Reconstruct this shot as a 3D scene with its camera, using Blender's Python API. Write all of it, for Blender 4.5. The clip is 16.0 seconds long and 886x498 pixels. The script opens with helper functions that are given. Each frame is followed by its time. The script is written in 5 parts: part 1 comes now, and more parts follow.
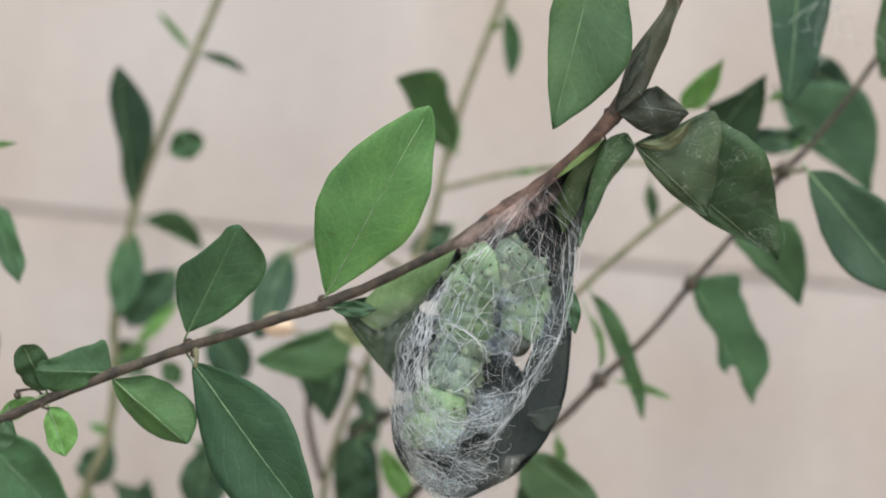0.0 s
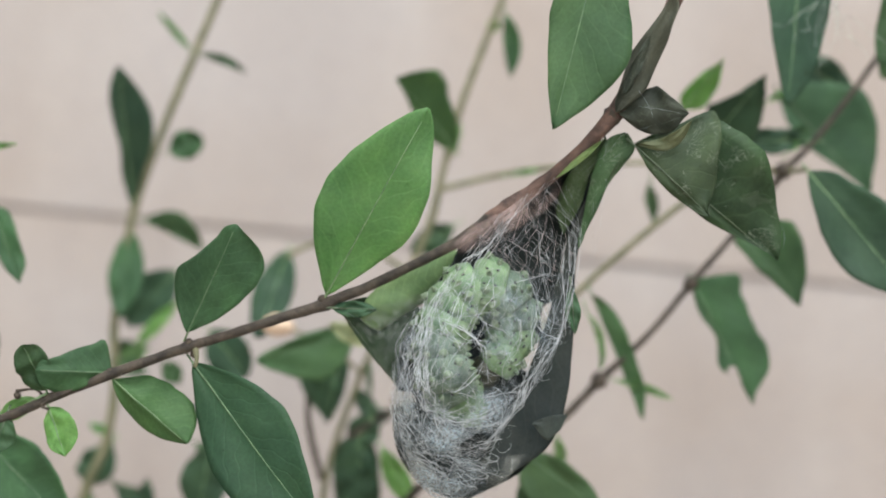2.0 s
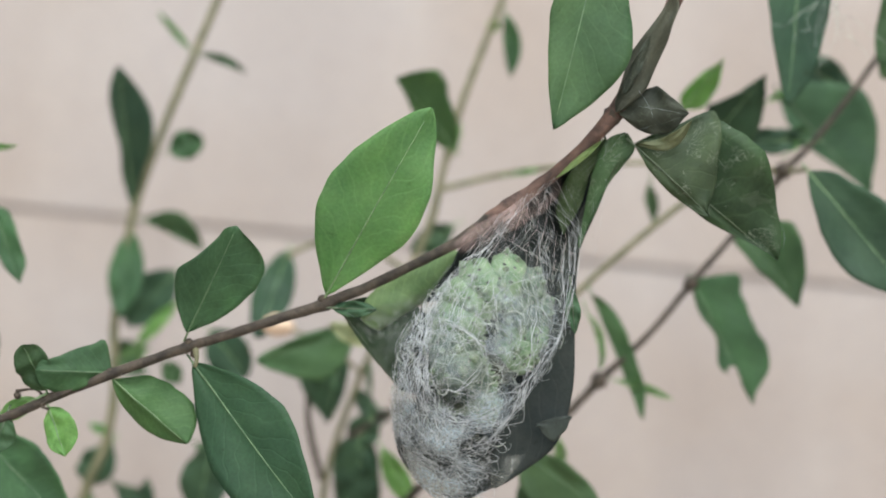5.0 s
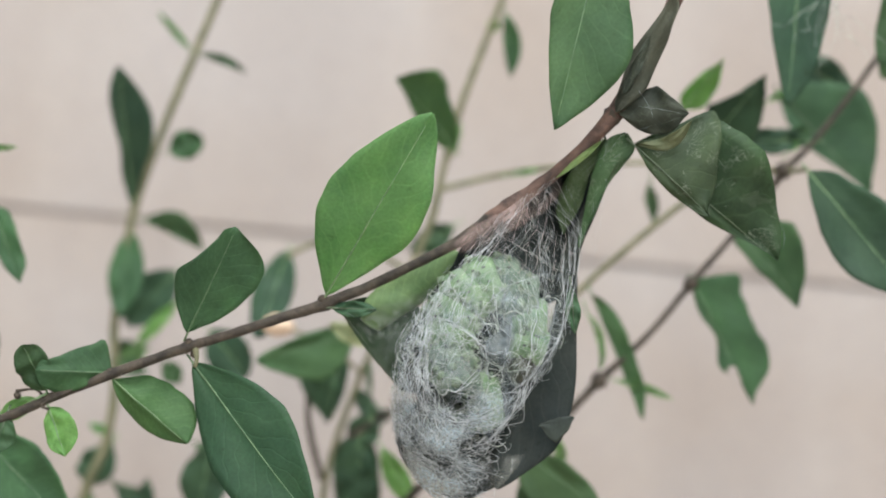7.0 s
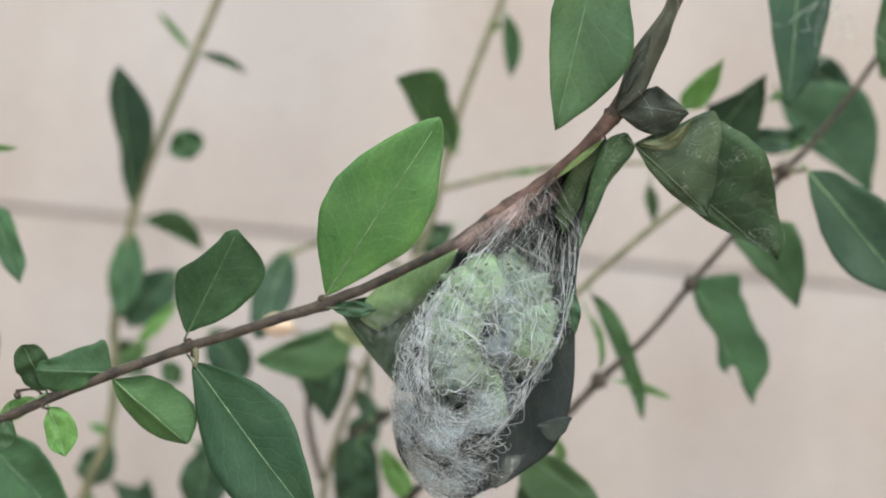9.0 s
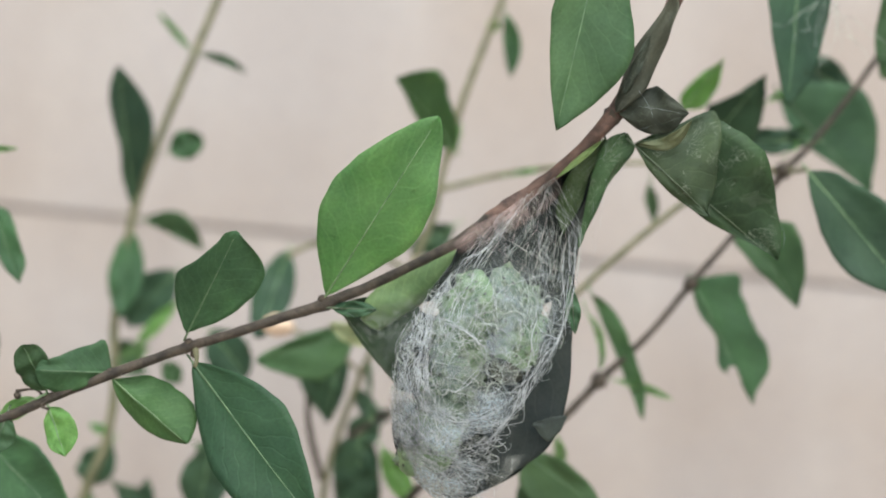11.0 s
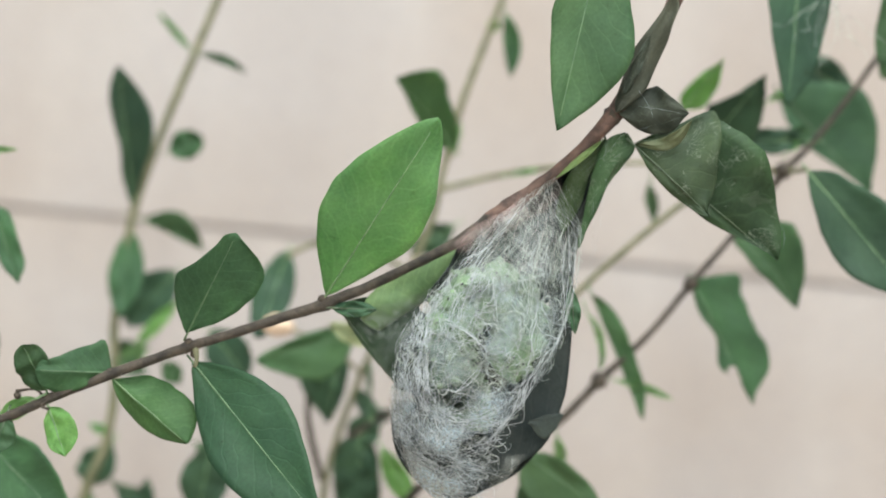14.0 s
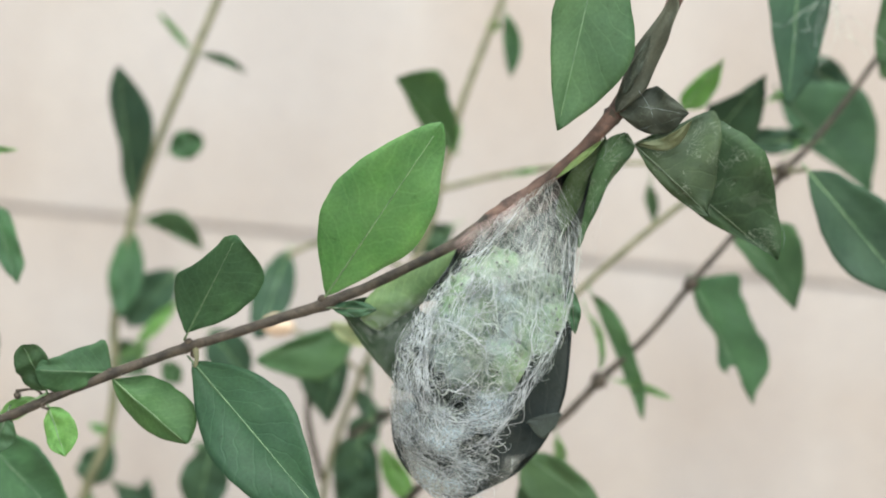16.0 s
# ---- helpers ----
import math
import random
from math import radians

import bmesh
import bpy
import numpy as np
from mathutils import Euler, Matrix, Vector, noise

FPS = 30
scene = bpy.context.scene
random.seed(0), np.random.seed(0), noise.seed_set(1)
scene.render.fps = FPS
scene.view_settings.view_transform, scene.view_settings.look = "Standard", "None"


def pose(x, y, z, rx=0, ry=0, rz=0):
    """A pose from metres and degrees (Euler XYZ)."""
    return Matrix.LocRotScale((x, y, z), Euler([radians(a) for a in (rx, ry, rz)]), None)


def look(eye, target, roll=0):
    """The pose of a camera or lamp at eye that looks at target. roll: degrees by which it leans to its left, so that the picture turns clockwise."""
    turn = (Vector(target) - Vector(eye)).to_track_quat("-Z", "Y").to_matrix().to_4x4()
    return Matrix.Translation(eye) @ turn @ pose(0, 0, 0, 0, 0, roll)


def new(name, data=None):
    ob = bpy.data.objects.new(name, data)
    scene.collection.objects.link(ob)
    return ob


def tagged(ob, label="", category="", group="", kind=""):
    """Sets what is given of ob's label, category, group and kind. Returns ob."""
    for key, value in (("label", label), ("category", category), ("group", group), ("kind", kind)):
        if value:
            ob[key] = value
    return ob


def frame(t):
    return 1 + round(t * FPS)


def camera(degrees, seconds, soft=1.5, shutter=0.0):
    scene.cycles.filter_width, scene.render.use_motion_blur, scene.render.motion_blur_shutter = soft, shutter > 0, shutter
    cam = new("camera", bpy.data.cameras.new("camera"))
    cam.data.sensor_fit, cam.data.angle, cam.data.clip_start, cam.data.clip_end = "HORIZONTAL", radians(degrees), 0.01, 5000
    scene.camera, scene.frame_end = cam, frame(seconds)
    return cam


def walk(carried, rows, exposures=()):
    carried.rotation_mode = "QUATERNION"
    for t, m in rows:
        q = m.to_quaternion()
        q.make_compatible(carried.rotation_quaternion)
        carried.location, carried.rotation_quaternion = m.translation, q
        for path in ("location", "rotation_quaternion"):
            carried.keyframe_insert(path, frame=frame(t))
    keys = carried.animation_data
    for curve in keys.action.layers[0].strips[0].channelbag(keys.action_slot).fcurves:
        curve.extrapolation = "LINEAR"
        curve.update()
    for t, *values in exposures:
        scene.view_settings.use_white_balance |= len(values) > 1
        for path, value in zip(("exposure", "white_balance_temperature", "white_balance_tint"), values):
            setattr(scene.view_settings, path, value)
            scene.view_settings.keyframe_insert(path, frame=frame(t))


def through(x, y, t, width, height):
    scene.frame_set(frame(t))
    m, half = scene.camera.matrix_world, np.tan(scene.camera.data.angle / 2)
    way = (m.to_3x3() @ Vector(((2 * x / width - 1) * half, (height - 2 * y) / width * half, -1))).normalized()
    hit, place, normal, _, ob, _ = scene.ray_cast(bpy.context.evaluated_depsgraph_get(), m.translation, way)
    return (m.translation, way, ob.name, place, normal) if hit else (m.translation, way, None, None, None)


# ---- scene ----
# ---- camera ----
EYE_Z = 0.30
cam = camera(28.07, 16.0, soft=1.85)
cam.data.dof.use_dof = True
cam.data.dof.focus_distance = 0.349
cam.data.dof.aperture_fstop = 8.2
STAND = look((0, -0.36, EYE_Z), (0, 0, EYE_Z), 5.4)
walk(cam, [(0.0, STAND), (16.0, STAND)], exposures=[
    (0.0, 0.17, 6500, 8), (4.0, 0.20, 6500, 8), (9.0, 0.24, 6500, 7), (12.5, 0.30, 6500, 6), (14.0, 0.39, 6500, 4), (16.0, 0.52, 6500, 3),
])

# ---- world and light ----
world = bpy.data.worlds.new("sky")
scene.world = world
world.use_nodes = True
sky = world.node_tree.nodes.new("ShaderNodeTexSky")
sky.sky_type = "NISHITA"
sky.sun_disc = False
sky.sun_elevation = radians(40)
sky.sun_rotation = radians(200)
world.node_tree.links.new(sky.outputs[0], world.node_tree.nodes["Background"].inputs[0])
world.node_tree.nodes["Background"].inputs[1].default_value = 0.12


def added_area_light(name, at, target, wide, high, watts, tint):
    lamp = bpy.data.lights.new(name, "AREA")
    lamp.shape, lamp.size, lamp.size_y = "RECTANGLE", wide, high
    lamp.energy, lamp.color = watts, tint
    new(name, lamp).matrix_world = look(at, target)


# lamp added for soft light from the front; its window is assumed, out of view
added_area_light("added_light_south", (0.3, -2.38, 1.45), (0.3, 0, 1.2), 2.0, 1.5, 42, (1.0, 0.98, 0.96))
# lamp added overhead to brighten upper surfaces; no such source is known
added_area_light("added_light_roof", (0.0, -0.75, 2.42), (0.0, -0.75, 0), 1.1, 1.0, 56, (0.96, 0.98, 1.0))

# ---- materials ----


def material(name):
    m = bpy.data.materials.new(name)
    m.use_nodes = True
    t = m.node_tree
    return m, t.nodes, t.links, t.nodes["Principled BSDF"]


def noise_ramp(n, l, scale, low, high, detail=6, coords=None, lo=0.35, hi=0.65):
    tex = n.new("ShaderNodeTexNoise")
    tex.inputs["Scale"].default_value, tex.inputs["Detail"].default_value = scale, detail
    if coords:
        l.new(coords, tex.inputs["Vector"])
    ramp = n.new("ShaderNodeValToRGB")
    ramp.color_ramp.elements[0].position, ramp.color_ramp.elements[1].position = lo, hi
    ramp.color_ramp.elements[0].color, ramp.color_ramp.elements[1].color = (*low, 1), (*high, 1)
    l.new(tex.outputs["Fac"], ramp.inputs["Fac"])
    return ramp.outputs["Color"]


def mixed(n, l, how, a, b, fac):
    mix = n.new("ShaderNodeMix")
    mix.data_type, mix.blend_type = "RGBA", how
    for socket, value in ((mix.inputs[0], fac), (mix.inputs[6], a), (mix.inputs[7], b)):
        if hasattr(value, "node"):
            l.new(value, socket)
        elif isinstance(value, tuple):
            socket.default_value = (*value, 1)
        else:
            socket.default_value = value
    return mix.outputs[2]


def maths(n, l, how, a, b=0.0, c=0.0):
    node = n.new("ShaderNodeMath")
    node.operation = how
    for socket, value in zip(node.inputs, (a, b, c)):
        if hasattr(value, "node"):
            l.new(value, socket)
        else:
            socket.default_value = value
    return node.outputs[0]


def bump(n, l, p, height, strength, distance):
    node = n.new("ShaderNodeBump")
    node.inputs["Strength"].default_value, node.inputs["Distance"].default_value = strength, distance
    l.new(height, node.inputs["Height"])
    l.new(node.outputs[0], p.inputs["Normal"])


def leaf_material(name, deep, pale, rough=0.5, through=0.35, webbed=0.0):
    m, n, l, p = material(name)
    coords = n.new("ShaderNodeTexCoord")
    colour = noise_ramp(n, l, 110, deep, pale, 4, coords.outputs["Object"], 0.25, 0.75)
    blotch = noise_ramp(n, l, 46, (0.80, 0.84, 0.90), (1.12, 1.10, 1.02), 5, coords.outputs["Object"], 0.34, 0.66)
    colour = mixed(n, l, "MULTIPLY", colour, blotch, 1.0)
    fine = noise_ramp(n, l, 1500, (0.82, 0.82, 0.82), (1.07, 1.07, 1.07), 3, coords.outputs["Object"])
    colour = mixed(n, l, "MULTIPLY", colour, fine, 0.6)
    # side veins slanting off the midrib, on the leaf's own grid
    uv = n.new("ShaderNodeSeparateXYZ")
    l.new(coords.outputs["UV"], uv.inputs[0])
    across = maths(n, l, "ABSOLUTE", maths(n, l, "SUBTRACT", uv.outputs[1], 0.5))
    wobble = n.new("ShaderNodeTexNoise")
    wobble.inputs["Scale"].default_value = 120
    l.new(coords.outputs["Object"], wobble.inputs["Vector"])
    slant = maths(n, l, "MULTIPLY_ADD", across, -5.0, maths(n, l, "MULTIPLY", uv.outputs[0], 9.0))
    slant = maths(n, l, "ADD", slant, maths(n, l, "MULTIPLY", wobble.outputs["Fac"], 2.2))
    vein = maths(n, l, "ABSOLUTE", maths(n, l, "SUBTRACT", maths(n, l, "FRACT", slant), 0.5))
    vein = maths(n, l, "SMOOTH_MIN", maths(n, l, "MULTIPLY", vein, 9.0), 1.0, 0.3)
    colour = mixed(n, l, "MIX", tuple(min(1, 1.35 * c + 0.015) for c in pale), colour, maths(n, l, "MULTIPLY_ADD", vein, 0.13, 0.87))
    spots = noise_ramp(n, l, 420, (0.45, 0.42, 0.32), (1, 1, 1), 4, coords.outputs["Object"], 0.26, 0.34)
    colour = mixed(n, l, "MULTIPLY", colour, spots, 0.5)
    who = n.new("ShaderNodeObjectInfo")
    tone = n.new("ShaderNodeHueSaturation")
    l.new(maths(n, l, "MULTIPLY_ADD", who.outputs["Random"], 0.03, 0.485), tone.inputs["Hue"])
    l.new(maths(n, l, "MULTIPLY_ADD", who.outputs["Random"], 0.35, 0.82), tone.inputs["Value"])
    l.new(colour, tone.inputs["Color"])
    colour = tone.outputs[0]
    if webbed:
        net = n.new("ShaderNodeTexVoronoi")
        net.feature = "DISTANCE_TO_EDGE"
        net.inputs["Scale"].default_value = 1300
        warp = n.new("ShaderNodeTexNoise")
        warp.inputs["Scale"].default_value = 150
        l.new(coords.outputs["Object"], warp.inputs["Vector"])
        l.new(mixed(n, l, "ADD", coords.outputs["Object"], warp.outputs["Color"], 0.01), net.inputs["Vector"])
        line = maths(n, l, "LESS_THAN", net.outputs["Distance"], 0.035)
        patch = n.new("ShaderNodeTexNoise")
        patch.inputs["Scale"].default_value = 260
        l.new(coords.outputs["Object"], patch.inputs["Vector"])
        where = maths(n, l, "MULTIPLY", line, maths(n, l, "GREATER_THAN", patch.outputs["Fac"], 0.54))
        colour = mixed(n, l, "MIX", colour, (0.30, 0.34, 0.28), maths(n, l, "MULTIPLY", where, webbed))
    l.new(colour, p.inputs["Base Color"])
    p.inputs["Roughness"].default_value = rough
    p.inputs["Specular IOR Level"].default_value = 0.25
    dents = n.new("ShaderNodeTexNoise")
    dents.inputs["Scale"].default_value, dents.inputs["Detail"].default_value = 210, 4
    l.new(coords.outputs["Object"], dents.inputs["Vector"])
    bump(n, l, p, maths(n, l, "MULTIPLY_ADD", dents.outputs["Fac"], 2.2, maths(n, l, "MULTIPLY", vein, 0.6)), 0.22, 0.0004)
    back = n.new("ShaderNodeBsdfTranslucent")
    l.new(mixed(n, l, "MULTIPLY", colour, (1.0, 1.18, 0.78), 1.0), back.inputs["Color"])
    mix = n.new("ShaderNodeMixShader")
    mix.inputs[0].default_value = through
    l.new(p.outputs[0], mix.inputs[1])
    l.new(back.outputs[0], mix.inputs[2])
    l.new(mix.outputs[0], n["Material Output"].inputs[0])
    return m


def plain_material(name, low, high, scale, rough, relief=0.0, fine=2000.0, distance=0.0003):
    m, n, l, p = material(name)
    coords = n.new("ShaderNodeTexCoord")
    colour = noise_ramp(n, l, scale, low, high, 6, coords.outputs["Object"])
    grain = noise_ramp(n, l, fine, (0.8, 0.8, 0.8), (1.08, 1.08, 1.08), 3, coords.outputs["Object"])
    l.new(mixed(n, l, "MULTIPLY", colour, grain, 0.7), p.inputs["Base Color"])
    p.inputs["Roughness"].default_value = rough
    if relief:
        bump(n, l, p, grain, relief, distance)
    return m


def silk_material(name, tint, share, clear=0.0):
    """Silk thread: pale, a little shiny, lets light through."""
    m, n, l, p = material(name)
    p.inputs["Base Color"].default_value = (*tint, 1)
    p.inputs["Roughness"].default_value = 0.45
    p.inputs["Sheen Weight"].default_value = 0.3
    back = n.new("ShaderNodeBsdfTranslucent")
    back.inputs["Color"].default_value = (*tint, 1)
    mix = n.new("ShaderNodeMixShader")
    mix.inputs[0].default_value = share
    l.new(p.outputs[0], mix.inputs[1])
    l.new(back.outputs[0], mix.inputs[2])
    coords = n.new("ShaderNodeTexCoord")
    patch = n.new("ShaderNodeTexNoise")
    patch.inputs["Scale"].default_value, patch.inputs["Detail"].default_value = 230, 4
    l.new(coords.outputs["Object"], patch.inputs["Vector"])
    thin = n.new("ShaderNodeMixShader")
    gaps = maths(n, l, "MULTIPLY_ADD", maths(n, l, "SUBTRACT", patch.outputs["Fac"], 0.5), 4.0, 1.0)
    l.new(maths(n, l, "MINIMUM", maths(n, l, "MAXIMUM", maths(n, l, "MULTIPLY", gaps, clear), 0.0), 0.92), thin.inputs[0])
    l.new(mix.outputs[0], thin.inputs[1])
    l.new(n.new("ShaderNodeBsdfTransparent").outputs[0], thin.inputs[2])
    l.new(thin.outputs[0], n["Material Output"].inputs[0])
    return m


def veil_material(name, tint, cover, scale, lines=0.62, film=0.07):
    """A gauze of threads too fine to build: open meshes with silk along their borders."""
    m, n, l, p = material(name)
    coords = n.new("ShaderNodeTexCoord")
    warp = n.new("ShaderNodeTexNoise")
    warp.inputs["Scale"].default_value, warp.inputs["Detail"].default_value = 260, 5
    l.new(coords.outputs["Object"], warp.inputs["Vector"])
    drawn = n.new("ShaderNodeMapping")
    drawn.inputs["Scale"].default_value = (1.0, 1.0, 0.62)
    l.new(coords.outputs["Object"], drawn.inputs["Vector"])
    at = mixed(n, l, "ADD", drawn.outputs["Vector"], warp.outputs["Color"], 0.007)
    thickness = None
    for k in (1.0, 2.3):
        net = n.new("ShaderNodeTexVoronoi")
        net.feature = "DISTANCE_TO_EDGE"
        net.inputs["Scale"].default_value = scale * k
        l.new(at, net.inputs["Vector"])
        line = maths(n, l, "SUBTRACT", 1.0, maths(n, l, "MULTIPLY", net.outputs["Distance"], 7.0))
        line = maths(n, l, "MAXIMUM", line, 0.0)
        thickness = line if thickness is None else maths(n, l, "ADD", thickness, maths(n, l, "MULTIPLY", line, 0.6))
    cloud = n.new("ShaderNodeTexNoise")
    cloud.inputs["Scale"].default_value, cloud.inputs["Detail"].default_value = 120, 6
    l.new(coords.outputs["Object"], cloud.inputs["Vector"])
    haze = maths(n, l, "MAXIMUM", maths(n, l, "MULTIPLY_ADD", cloud.outputs["Fac"], 5.0, -1.95), 0.0)
    amount = maths(n, l, "MULTIPLY", maths(n, l, "MULTIPLY_ADD", maths(n, l, "POWER", thickness, 1.5), lines, film), haze)
    # thinner towards the borders of the sheet
    uv = n.new("ShaderNodeSeparateXYZ")
    l.new(coords.outputs["UV"], uv.inputs[0])
    for axis in (0, 1):
        inside = maths(n, l, "SUBTRACT", 0.5, maths(n, l, "ABSOLUTE", maths(n, l, "SUBTRACT", uv.outputs[axis], 0.5)))
        amount = maths(n, l, "MULTIPLY", amount, maths(n, l, "MINIMUM", maths(n, l, "MULTIPLY", inside, 7.0), 1.0))
    amount = maths(n, l, "MINIMUM", maths(n, l, "MULTIPLY", amount, cover), 0.92)
    p.inputs["Base Color"].default_value = (*tint, 1)
    p.inputs["Roughness"].default_value = 0.6
    clear = n.new("ShaderNodeBsdfTransparent")
    mix = n.new("ShaderNodeMixShader")
    l.new(amount, mix.inputs[0])
    l.new(clear.outputs[0], mix.inputs[1])
    l.new(p.outputs[0], mix.inputs[2])
    l.new(mix.outputs[0], n["Material Output"].inputs[0])
    return m


def wall_material(name):
    """Matt cream paint with faint upright streaks and warm and cool patches."""
    m, n, l, p = material(name)
    coords = n.new("ShaderNodeTexCoord")
    colour = noise_ramp(n, l, 7, (0.357, 0.313, 0.284), (0.394, 0.370, 0.363), 3, coords.outputs["Object"], 0.36, 0.62)
    upright = n.new("ShaderNodeMapping")
    upright.inputs["Scale"].default_value = (1.0, 1.0, 0.12)
    l.new(coords.outputs["Object"], upright.inputs["Vector"])
    streak = noise_ramp(n, l, 22, (0.93, 0.92, 0.92), (1.05, 1.05, 1.05), 2, upright.outputs["Vector"], 0.35, 0.68)
    colour = mixed(n, l, "MULTIPLY", colour, streak, 1.0)
    grain = noise_ramp(n, l, 320, (0.94, 0.94, 0.94), (1.04, 1.04, 1.04), 3, coords.outputs["Object"])
    l.new(mixed(n, l, "MULTIPLY", colour, grain, 0.8), p.inputs["Base Color"])
    p.inputs["Roughness"].default_value = 0.6
    bump(n, l, p, grain, 0.05, 0.0003)
    return m


M = {
    "fresh": leaf_material("fresh_leaf", (0.160, 0.300, 0.125), (0.262, 0.430, 0.185), 0.55, 0.60),
    "lime": leaf_material("young_leaf", (0.132, 0.316, 0.086), (0.218, 0.425, 0.149), 0.5, 0.45),
    "mature": leaf_material("mature_leaf", (0.040, 0.095, 0.043), (0.071, 0.153, 0.066), 0.58, 0.32),
    "dull": leaf_material("dull_leaf", (0.034, 0.078, 0.042), (0.059, 0.131, 0.064), 0.58, 0.22),
    "pale": leaf_material("pale_leaf", (0.097, 0.176, 0.066), (0.211, 0.317, 0.132), 0.6, 0.12),
    "cream": leaf_material("cream_leaf", (0.34, 0.38, 0.20), (0.50, 0.52, 0.32), 0.6, 0.35),
    "olive": leaf_material("olive_leaf", (0.10, 0.13, 0.07), (0.17, 0.20, 0.11), 0.6, 0.25),
    "husk": leaf_material("husk_leaf", (0.021, 0.027, 0.019), (0.045, 0.056, 0.041), 0.7, 0.06, 0.12),
    "dusty": leaf_material("dusty_leaf", (0.052, 0.113, 0.049), (0.089, 0.176, 0.078), 0.6, 0.3),
    "bluish": leaf_material("bluish_leaf", (0.029, 0.082, 0.046), (0.056, 0.132, 0.073), 0.55, 0.32),
    "slate": leaf_material("slate_leaf", (0.024, 0.035, 0.033), (0.045, 0.060, 0.056), 0.55, 0.15),
    "deep": leaf_material("deep_green_leaf", (0.024, 0.058, 0.035), (0.046, 0.101, 0.057), 0.58, 0.18),
    "leafy": leaf_material("clear_green_leaf", (0.057, 0.135, 0.051), (0.098, 0.209, 0.074), 0.55, 0.35),
    "faded": leaf_material("faded_leaf", (0.045, 0.052, 0.038), (0.095, 0.108, 0.082), 0.75, 0.08, 0.12),
    "webbed": leaf_material("webbed_leaf", (0.023, 0.046, 0.024), (0.064, 0.106, 0.050), 0.6, 0.2, 0.32),
    "withered": leaf_material("withered_leaf", (0.015, 0.032, 0.016), (0.046, 0.091, 0.039), 0.6, 0.1, 0.30),
    "lining": leaf_material("dark_grey_leaf", (0.022, 0.030, 0.030), (0.046, 0.056, 0.055), 0.9, 0.06),
    "bark": plain_material("twig_bark", (0.021, 0.018, 0.014), (0.076, 0.062, 0.047), 330, 0.75, 0.9),
    "green_stem": plain_material("green_stem", (0.12, 0.13, 0.07), (0.20, 0.20, 0.12), 200, 0.6, 0.3),
    "red_bark": plain_material("reddish_bark", (0.040, 0.024, 0.020), (0.155, 0.094, 0.074), 380, 0.7, 0.9),
    "rib": plain_material("leaf_rib", (0.09, 0.18, 0.08), (0.24, 0.38, 0.19), 300, 0.5),
    "mid_rib": plain_material("deep_leaf_rib", (0.050, 0.115, 0.055), (0.150, 0.255, 0.125), 260, 0.5),
    "dark_rib": plain_material("dull_leaf_rib", (0.060, 0.095, 0.055), (0.10, 0.14, 0.085), 300, 0.55),
    "bud": plain_material("withered_bud", (0.60, 0.42, 0.30), (0.80, 0.63, 0.48), 220, 0.7),
    "skin": plain_material("caterpillar_skin", (0.095, 0.180, 0.088), (0.225, 0.345, 0.185), 230, 0.55, 0.4),
    # greyish bloom, darkened in the colour to stand for shade on the body
    "shaded_bloom": plain_material("caterpillar_shaded_bloom", (0.060, 0.098, 0.072), (0.165, 0.232, 0.165), 230, 0.7, 0.4),
    "wart": plain_material("caterpillar_wart", (0.100, 0.155, 0.092), (0.21, 0.285, 0.18), 300, 0.6),
    "clasper": plain_material("caterpillar_clasper", (0.55, 0.06, 0.06), (0.80, 0.25, 0.22), 500, 0.5),
    "spot": plain_material("caterpillar_spot", (0.012, 0.012, 0.014), (0.03, 0.03, 0.03), 300, 0.5),
    "face": plain_material("caterpillar_face", (0.022, 0.026, 0.018), (0.05, 0.055, 0.035), 300, 0.4),
    "silk": silk_material("silk_thread", (0.70, 0.75, 0.79), 0.3, 0.46),
    "faint_silk": silk_material("faint_silk_thread", (0.52, 0.60, 0.66), 0.3, 0.5),
    "fine_silk": silk_material("fine_silk_thread", (0.68, 0.76, 0.70), 0.35, 0.5),
    "rosy_silk": silk_material("rosy_silk_thread", (0.58, 0.50, 0.50), 0.3),
    "veil": veil_material("silk_gauze", (0.40, 0.50, 0.58), 0.5, 400, 0.34, 0.11),
    "milk_veil": veil_material("milky_silk_film", (0.44, 0.62, 0.44), 0.36, 300, 0.18, 0.30),
    "thin_veil": veil_material("thin_silk_film", (0.50, 0.58, 0.56), 0.3, 500, 0.35, 0.10),
    "neck_veil": veil_material("milky_neck_film", (0.52, 0.56, 0.56), 0.75, 620, 0.25, 0.30),
    "cell_veil": veil_material("meshed_silk_film", (0.44, 0.54, 0.60), 0.75, 620, 0.45, 0.22),
    "edge_veil": veil_material("clear_silk_film", (0.52, 0.56, 0.54), 0.8, 420, 0.30, 0.30),
    "rosy_veil": veil_material("rosy_silk_gauze", (0.36, 0.265, 0.245), 1.1, 600, 0.2, 0.40),
    "wall": wall_material("cream_panel"),
    "grout": plain_material("grey_grout", (0.32, 0.285, 0.28), (0.38, 0.345, 0.34), 40, 0.9),
    "plaster": plain_material("plaster", (0.60, 0.56, 0.52), (0.66, 0.62, 0.58), 4, 0.9, 0.1, 150),
    "boards": plain_material("floor_paint", (0.30, 0.25, 0.20), (0.40, 0.34, 0.28), 9, 0.6, 0.1, 120),
}

# ---- building helpers ----


def part(name, bm, mat, parent=None, label="", at=None):
    mesh = bpy.data.meshes.new(name)
    if bm is not None:
        bm.to_mesh(mesh)
        bm.free()
    for one in (mat if isinstance(mat, (list, tuple)) else [mat]):
        mesh.materials.append(one)
    ob = new(name, mesh)
    ob.parent = parent
    if at is not None:
        ob.location = at
    return tagged(ob, label)


